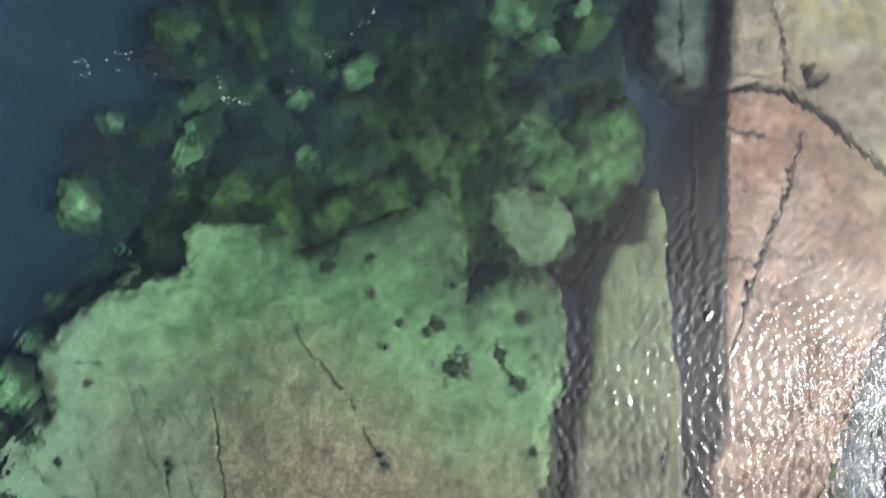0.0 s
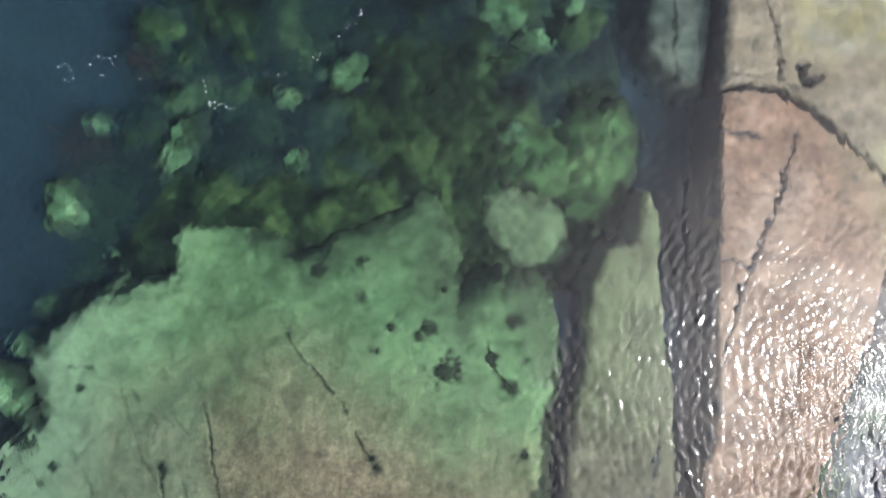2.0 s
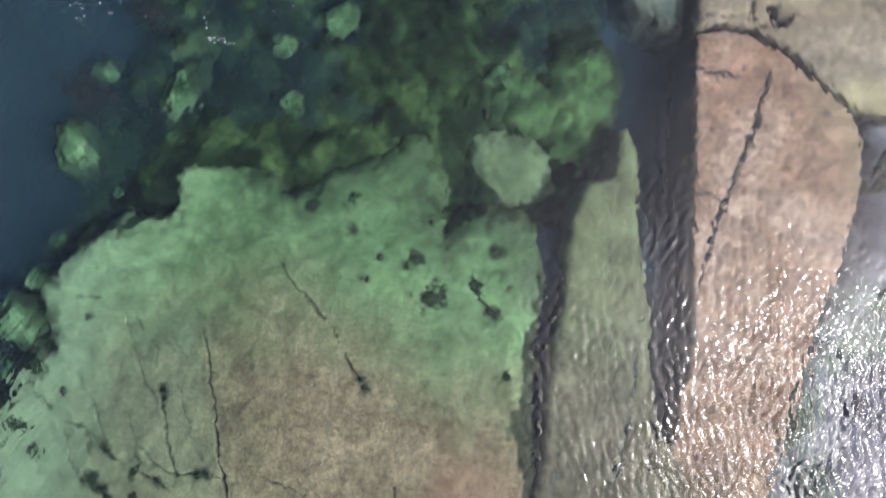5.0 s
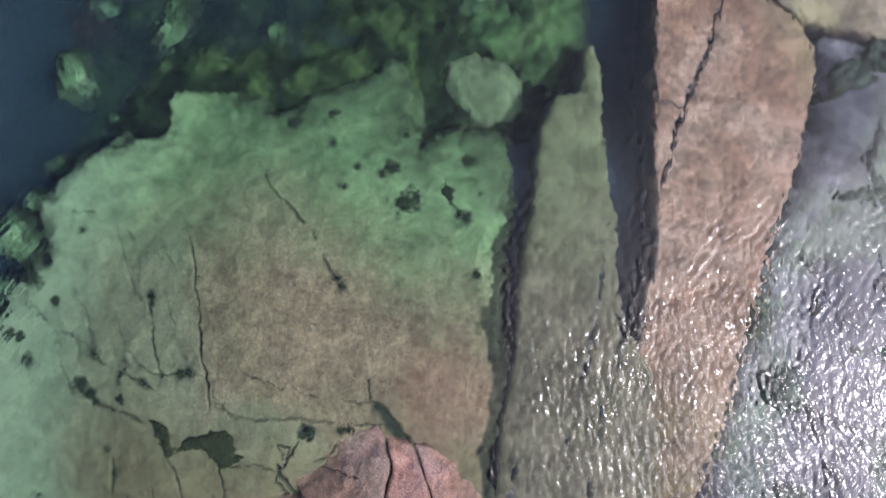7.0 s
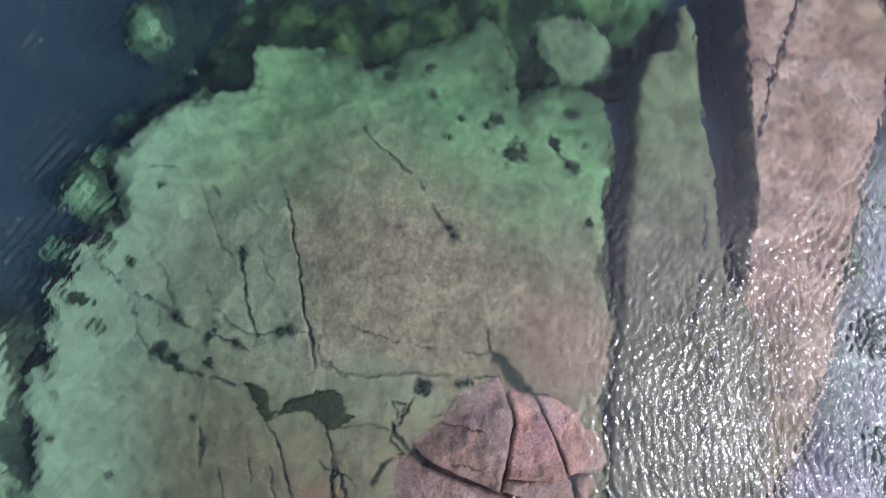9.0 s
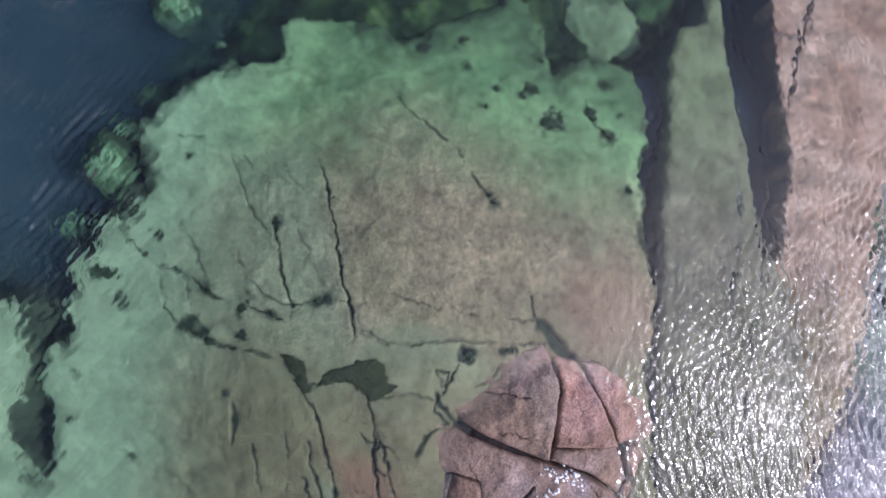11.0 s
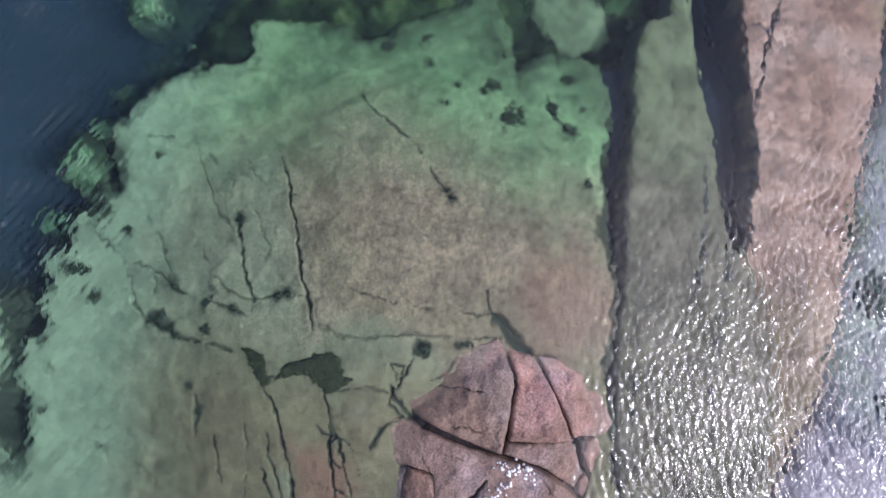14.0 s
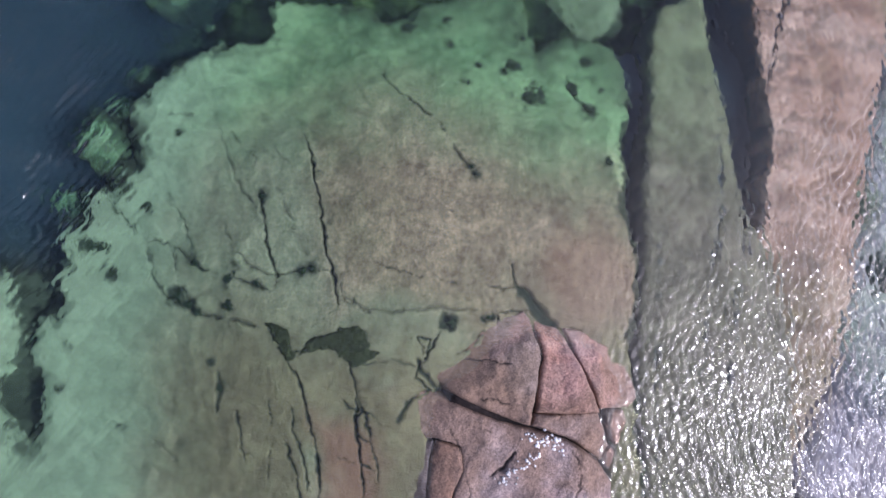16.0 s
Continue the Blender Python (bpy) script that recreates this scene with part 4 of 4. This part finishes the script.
BLOCKS += [([(0.25, -1.16), (0.47, -1.22), (0.49, -1.4), (0.4, -1.6), (0.38, -1.9), (0.46, -2.6), (0.1, -2.6), (0.17, -1.7), (0.2, -1.35)], 0.2, (0.2, 0.0), rust_rock, "rust-red wet granite")]
BLOCKS += [([(0.02, -1.18), (0.22, -1.18), (0.18, -1.35), (0.15, -1.7), (0.07, -2.6), (-0.15, -2.6), (-0.06, -1.7)], 0.08, (0.3, 0.0), shade_rock, "grey-brown granite with its shade put into the colour")]
BLOCKS += [([(1.17, -0.935), (1.45, -0.925), (1.765, -0.93), (1.83, -1.07), (1.89, -1.24), (1.8, -1.36), (1.66, -1.245), (1.46, -1.12), (1.25, -1.05), (1.14, -1.02)], 0.31, (-0.04, 0.06), lilac_rock, "lilac-grey granite")]
BLOCK_CRACKS = []
BLOCK_CRACKS += [([(0.26, -0.44), (0.5, -0.43), (0.75, -0.44), (0.95, -0.47)], 0.016, 0.05, 0.96), ([(0.64, -0.78), (0.8, -0.79), (0.95, -0.82)], 0.014, 0.05, 0.96)]
BLOCK_CRACKS += [([(0.72, -1.47), (0.85, -1.38), (0.98, -1.24)], 0.02, 0.05, 0.96), ([(1.52, -1.3), (1.55, -1.5), (1.5, -1.8)], 0.012, 0.04, 0.7)]
BLOCK_CRACKS += [([(1.0, -0.75), (1.06, -0.88), (1.1, -0.95)], 0.008, 0.02, 0.5), ([(1.47, -1.2), (1.55, -1.35), (1.6, -1.42)], 0.012, 0.03, 0.6), ([(0.55, -1.02), (0.7, -1.06), (0.78, -1.1)], 0.01, 0.03, 0.6)]
BLOCK_CRACKS += [([(1.0, -1.2), (1.2, -1.5), (1.25, -2.0)], 0.01, 0.03, 0.5), ([(0.35, -1.0), (0.5, -1.3), (0.55, -1.8), (0.7, -2.4)], 0.012, 0.04, 0.7), ([(1.38, -0.93), (1.4, -1.02), (1.41, -1.09)], 0.008, 0.02, 0.5)]


OUTCROP = [(0.06, -0.77), (0.27, -0.46), (0.66, -0.2), (0.87, -0.06), (1.14, -0.05), (1.43, -0.16), (1.68, -0.18), (1.92, -0.28), (2.08, -0.48), (2.18, -0.74), (2.18, -0.81), (2.06, -0.95), (2.03, -1.2), (1.93, -1.5), (1.87, -1.68), (1.9, -2.8), (-0.18, -2.8), (-0.02, -1.05)]
BLOCK_NAMES = ["crown_block", "middle_block", "shoulder_block", "wedge", "flank_block", "chip", "side_block", "foot_block", "lower_block"]


def block_height(k, x, y):
    """The chipped, gently leaning top of one joint block."""
    outline, top, tilt = BLOCKS[k][:3]
    cx, cy = np.array(outline).mean(0)
    rise = inside_gap(x, y, OUTCROP) + 0.12 * fbm(x, y, 0.3, 205, 4, 0.6)
    z = 0.16 + 0.16 * step(-0.05, 0.42, rise) + 0.4 * (top - 0.3) + 0.7 * (tilt[0] * (x - cx) + tilt[1] * (y - cy))
    return z + 0.1 * fbm(x, y, 0.5, 210, 4, 0.55) - 0.12 * np.abs(fbm(x, y, 0.45, 230, 3, 0.5)) + 0.034 * fbm(x, y, 0.09, 220, 3)


def outcrop_block(k, outline, material, label):
    """One joint block: a nearly flat, chipped top that leans its own way, worn edges and steep sides."""
    pts = np.array(outline)
    (x0, y0), (x1, y1) = pts.min(0) - 0.1, pts.max(0) + 0.1
    x, y = grid(x0, x1, y0, y1, 0.011)
    d = inside_gap(x, y, outline) + 0.008 + 0.022 * fbm(x, y, 0.16, 200 + k, 5, 0.7)
    z = block_height(k, x, y)
    z = z - 0.025 * np.clip(1 - d / (0.02 + 0.05 * value_noise(x, y, 0.2, 240 + k)), 0, 1) ** 2
    z, weed = carve(x, y, z, 0 * z, BLOCK_CRACKS)
    z = z - np.clip(-d, 0, 1) * 7
    brown = step(-0.1, 0.2, fbm(x, y, 0.6, 250, 4, 0.55) + 0.25 * step(1.25, 0.3, x) * step(-1.1, -0.7, y) + 0.35 * step(1.0, 0.2, x) + 0.02)
    pale = step(-0.04, 0.2, fbm(x, y, 0.5, 256, 4, 0.55) + 0.25 * step(-0.7, -1.05, y + 0.3 * (x - 1.2)) * step(0.5, 0.9, x) - 0.04)
    red = step(0.0, 0.2, fbm(x, y, 0.45, 262, 4, 0.55) + 0.12 * step(1.15, 1.5, x) * step(-1.0, -0.8, y) - 0.03)
    ob = sheet(BLOCK_NAMES[k], x - 1.1, y + 0.9, np.maximum(z, -0.4) + 0.1, d > -0.04, material, outcrop, {"weed": weed, "tint_layer": 0 * z, "turf": 0.75 * brown, "pale_tone": 0.45 * pale, "rust": 0.4 * red * (1 - brown) * (1 - 0.7 * pale)})
    if label:
        tagged(ob, label)


def outcrop_joint_sheet():
    """A near-black sheet added under the blocks: it hides the water and paints shade into the joints."""
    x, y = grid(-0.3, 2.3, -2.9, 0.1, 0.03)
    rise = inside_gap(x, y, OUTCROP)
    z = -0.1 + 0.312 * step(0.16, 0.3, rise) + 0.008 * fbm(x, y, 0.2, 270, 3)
    ob = sheet("joint_sheet", x - 1.1, y + 0.9, z + 0.1, rise > 0.06, joint_rock, outcrop, None)
    tagged(ob, "near-black sheet standing in for shade in the joints")


outcrop_joint_sheet()
for k, (outline, top, tilt, material, label) in enumerate(BLOCKS):
    outcrop_block(k, outline, material, label)

rng = np.random.default_rng(12)


def shells():
    """Limpets and barnacles scattered along the crack."""
    v, f = [], []
    for _ in range(75):
        s = rng.random()
        if rng.random() < 0.5:
            x, y = 1.1 + 0.26 * s + rng.normal(0, 0.035), -1.12 - 0.07 * s + rng.normal(0, 0.03)
        else:
            x, y = 0.82 + 0.4 * s + rng.normal(0, 0.035), -1.52 + 0.3 * s + rng.normal(0, 0.03)
        r, b = rng.uniform(0.008, 0.02), len(v)
        z = float(block_height(4, np.array(x), np.array(y)))
        for ring, up in ((1.0, -0.01), (0.55, 0.012)):
            v += [(x + ring * r * math.cos(a * 0.898), y + ring * r * math.sin(a * 0.898), z + up) for a in range(7)]
        v.append((x, y, z + 0.016))
        f += [(b + a, b + (a + 1) % 7, b + 7 + (a + 1) % 7, b + 7 + a) for a in range(7)] + [(b + 7 + a, b + 7 + (a + 1) % 7, b + 14) for a in range(7)]
    return v, f


# ---- stones on the bed ----
STONES = []
STONES += [(-2.88, 3.83, 0.24, 0.3, 10, 1.0), (-1.66, 4.52, 0.16, 0.42, -35, 1.0), (0.14, 5.36, 0.34, 0.2, 30, 1.0), (-0.5, 5.07, 0.2, 0.15, 20, 0.9), (-0.4, 4.4, 0.16, 0.18, 0, 0.9)]
STONES += [(-2.66, 4.74, 0.2, 0.16, 0, 0.55), (-2.13, 5.66, 0.15, 0.16, 0, 0.5), (1.75, 6.0, 0.3, 0.22, -25, 0.9), (2.14, 5.74, 0.3, 0.14, -10, 0.9), (2.5, 6.08, 0.2, 0.17, 0, 0.9)]
STONES += [(1.94, 4.7, 0.2, 0.2, 0, 1.0), (-1.0, 4.06, 0.2, 0.22, 30, 0.8), (0.9, 3.98, 0.22, 0.26, 0, 0.9), (1.41, 5.03, 0.12, 0.25, -15, 0.8)]
STONES += [(1.14, 4.77, 0.14, 0.18, 0, 0.8), (-2.34, 3.3, 0.18, 0.14, 20, 0.8)]
STONES += [(-2.2, 3.15, 0.14, 0.1, 0, 0.8)]
RIM_STONES = [(-3.38, 1.85, 0.27, 0.32, 0, -0.98), (-3.3, 2.3, 0.2, 0.2, 0, -1.4), (-3.85, 1.25, 0.24, 0.18, 20, -1.5), (-3.1, 2.75, 0.2, 0.16, 40, -1.45)]
for k, (sx, sy, a, b, turn, up) in enumerate(RIM_STONES):
    lump("boulder", sx, sy, up, a, b, 0.3, turn, sunk_rock, 30 + k, "pale green boulder at the foot of the shelf", "boulder", "boulders at the shelf's foot")
for k, (sx, sy, a, b, turn, up) in enumerate(STONES):
    lump("boulder", sx, sy, -1.38 - 0.45 * (1 - up), a * 1.15, b * 1.15, 0.35 * up, turn, sunk_rock, k, "pale green algae-filmed boulder lying among kelp", "boulder", "boulders among the kelp")
MOSSY = [(1.72, 4.6), (1.96, 4.79), (2.32, 4.85), (2.74, 5.04), (3.04, 5.1), (3.23, 4.8), (3.28, 4.32), (3.09, 3.89), (2.98, 3.62), (2.74, 3.6), (2.56, 4.07), (2.2, 4.2), (1.85, 4.3)]
mossy = rock_slab("algae_rock", MOSSY, lambda x, y: -0.72 + 0.35 * fbm(x, y, 0.5, 157, 4), moss_rock, 0.02, (), 0.14, 1.2, 2.6, 0.1, 0.14, None, None, 65, fringe=rim_dark)
tagged(mossy, "rock thickly grown with patchy bright green algae", "rock")
FLAT = [(1.66, 4.04), (1.98, 4.13), (2.35, 4.1), (2.53, 3.87), (2.62, 3.45), (2.31, 3.33), (2.0, 3.33), (1.76, 3.68)]
flat = rock_slab("flat_stone", FLAT, lambda x, y: -0.72 + 0 * x, flat_rock, 0.018, (), 0.12, 1.2, 2.4, 0.12, 0.06, None, None, 75, fringe=lambda x, y, d: 0.8 * step(0.06, -0.12, d + 0.4 * fbm(x, y, 0.4, 182, 5, 0.7)))
tagged(flat, "flat pale green stone at the shelf's edge", "rock")
for k, (sx, sy, a, b, turn, up) in enumerate([(5.95, 3.75, 0.3, 0.18, 30, -0.75), (5.75, 3.0, 0.16, 0.22, 0, -0.85), (6.25, 2.6, 0.45, 0.25, 10, -0.8), (6.4, 4.0, 0.3, 0.25, 0, -0.8),
                                              (5.6, 1.6, 0.25, 0.35, 0, -0.85), (5.4, 0.5, 0.35, 0.3, 0, -0.8), (6.3, 1.0, 0.5, 0.4, 20, -0.8), (5.6, -0.8, 0.5, 0.5, 40, -0.8), (6.6, -0.3, 0.4, 0.5, 0, -0.9)]):
    lump("boulder", sx, sy, up, a, b, 0.3, turn, grey_rock, 60 + k, "grey weathered boulder in the channel beside the slab", "boulder", "boulders beside the slab")


hill = np.random.default_rng(21)
for k in range(18):
    sx, sy = hill.uniform(-2.6, 3.0), hill.uniform(3.5, 6.8)
    if inside_gap(np.array(sx), np.array(sy), SHELF) < -0.15:
        lump("boulder", sx, sy, -1.65, hill.uniform(0.2, 0.45), hill.uniform(0.2, 0.4), hill.uniform(0.3, 0.65), hill.uniform(0, 180), olive_rock, 80 + k, "dark boulder overgrown with olive weed among kelp", "boulder", "weedy boulders among the kelp")

# ---- weed ----
def fronds(name, places, material, label, kind="stuff", count=22, length=0.24, width=0.032, lift=0.12, spread=0.08, group=""):
    v, f = [], []
    for x, y, z in places:
        bv, bf = blades(rng, x, y, z, spread, count, length, width, lift)
        f += [tuple(i + len(v) for i in q) for q in bf]
        v += bv
    return tagged(mesh_object(name, np.array(v), f, material, True), label, "seaweed", group, kind)


def kelp_places(count, x0, x1, y0, y1, seed):
    """Feet of kelp on the open bed, in drifts, off the rock and clear of the bare stones."""
    r = np.random.default_rng(seed)
    x, y = r.uniform(x0, x1, count * 4), r.uniform(y0, y1, count * 4)
    ok = (inside_gap(x, y, SHELF) < -0.22) & (inside_gap(x, y, LEDGE) < -0.1) & (inside_gap(x, y, PINK) < -0.05) & (inside_gap(x, y, TAN) < -0.05) & (inside_gap(x, y, GREY) < 0)
    ok &= value_noise(x, y, 0.6, 140) > 0.5
    for sx, sy, a, b, _, _ in STONES:
        ok &= np.hypot(x - sx, y - sy) > 0.8 * max(a, b)
    for patch in (MOSSY, FLAT):
        ok &= inside_gap(x, y, patch) < -0.02
    x, y = x[ok][:count], y[ok][:count]
    z = r.uniform(-1.6, -1.35, len(x))
    return np.stack([x, y, z], -1).tolist()


fronds("kelp_bed", kelp_places(380, -2.6, 3.2, 2.9, 7.6, 3), kelp, "dense dark green kelp on the sea bed", width=0.024)
fronds("kelp_fringe", kelp_places(16, -3.1, -2.3, 2.9, 4.0, 5), kelp, "dark kelp along the foot of the shelf", width=0.02, length=0.2)
fronds("red_seaweed", kelp_places(36, -2.9, -1.4, 4.3, 6.4, 7), red_kelp, "reddish brown seaweed on the deep bed", length=0.3)
fronds("channel_seaweed", kelp_places(110, 5.3, 6.6, 1.0, 4.4, 9), wrack, "dark wrack among stones beside the slab", length=0.3, width=0.05)


def tuft(k, x, y, r):
    """A low ragged mat of weed that clings to the rock."""
    g, reach = 0.009, 1.7 * r
    u, v = grid(-reach, reach, -reach, reach, g)
    far = np.hypot(u * (1 + 0.35 * math.sin(k)), v * (1 + 0.35 * math.cos(k * 1.7)))
    d = r * 0.55 - far + 2.2 * r * fbm(u + 3 * k, v + 1.3 * k, 1.1 * r + 0.02, 300, 5, 0.75)
    ground = sunk(shelf_top(x + u, y + v))
    z = ground + 0.006 + 0.02 * np.sqrt(np.clip(d, 0, 1)) + 0.02 * fbm(u + k, v, 0.03, 310, 2) - 3 * np.clip(-d, 0, 1)
    ob = sheet("seaweed_tuft", u, v, z - ground.mean(), d > -0.018, wrack)
    ob.location = (x, y, float(ground.mean()))
    tagged(ob, "dark green seaweed mat growing on the rock shelf", "seaweed", "seaweed mats on the shelf")


for k, (x, y, r) in enumerate(TUFTS):
    tuft(k, x, y, 0.8 * r)


def weed_mat(outline):
    """A thick cushion of weed that fills the hollow where the cracks meet."""
    u, v = grid(-1.6, -0.1, -0.7, 0.1, 0.009)
    d = inside_gap(u, v, outline) + 0.004 + 0.2 * fbm(u, v, 0.16, 320, 5, 0.7)
    ground = sunk(shelf_top(u, v))
    z = ground + 0.012 + 0.09 * np.sqrt(np.clip(d, 0, 0.05)) + 0.03 * fbm(u, v, 0.05, 322, 3, 0.7) - 3 * np.clip(-d, 0, 1)
    tagged(sheet("seaweed_mat", u, v, z, d > -0.02, olive_mat), "dark olive seaweed cushion filling a crack junction", "seaweed")


weed_mat(WEDGE)

# ---- small things ----
sv, sf = shells()
tagged(mesh_object("limpets", np.array(sv), sf, shell, False), "small white limpets and barnacles along a crack", "shells", kind="stuff")


def foam():
    v, f = [], []
    lanes = [[(-2.3, 5.03), (-2.0, 5.13), (-1.7, 5.14)], [(-2.2, 5.0), (-2.05, 4.86)], [(-0.9, 5.05), (-0.9, 4.78), (-0.63, 4.74)], [(-0.45, 4.93), (-0.03, 5.15), (0.19, 5.29)], [(0.19, 5.29), (0.37, 5.46), (0.54, 5.63)], [(-2.3, 5.05), (-0.9, 4.95)]]
    for _ in range(70):
        lane = lanes[rng.integers(len(lanes))]
        k = rng.integers(len(lane) - 1)
        s = rng.random()
        x = lane[k][0] * (1 - s) + lane[k + 1][0] * s + rng.normal(0, 0.035)
        y = lane[k][1] * (1 - s) + lane[k + 1][1] * s + rng.normal(0, 0.025)
        r, b, n = rng.uniform(0.002, 0.0065), len(v), 8
        for a in range(n):
            q = r * rng.uniform(0.6, 1.3)
            v.append((x + q * math.cos(a * math.tau / n), y + 1.5 * q * math.sin(a * math.tau / n), WATER + 0.002))
        v.append((x, y, WATER + 0.008))
        f += [(b + a, b + (a + 1) % n, b + n) for a in range(n)]
    return v, f


fv, ff = foam()
tagged(mesh_object("foam_flecks", np.array(fv), ff, foam_white), "white flecks of foam drifting on the water", "foam", kind="stuff")
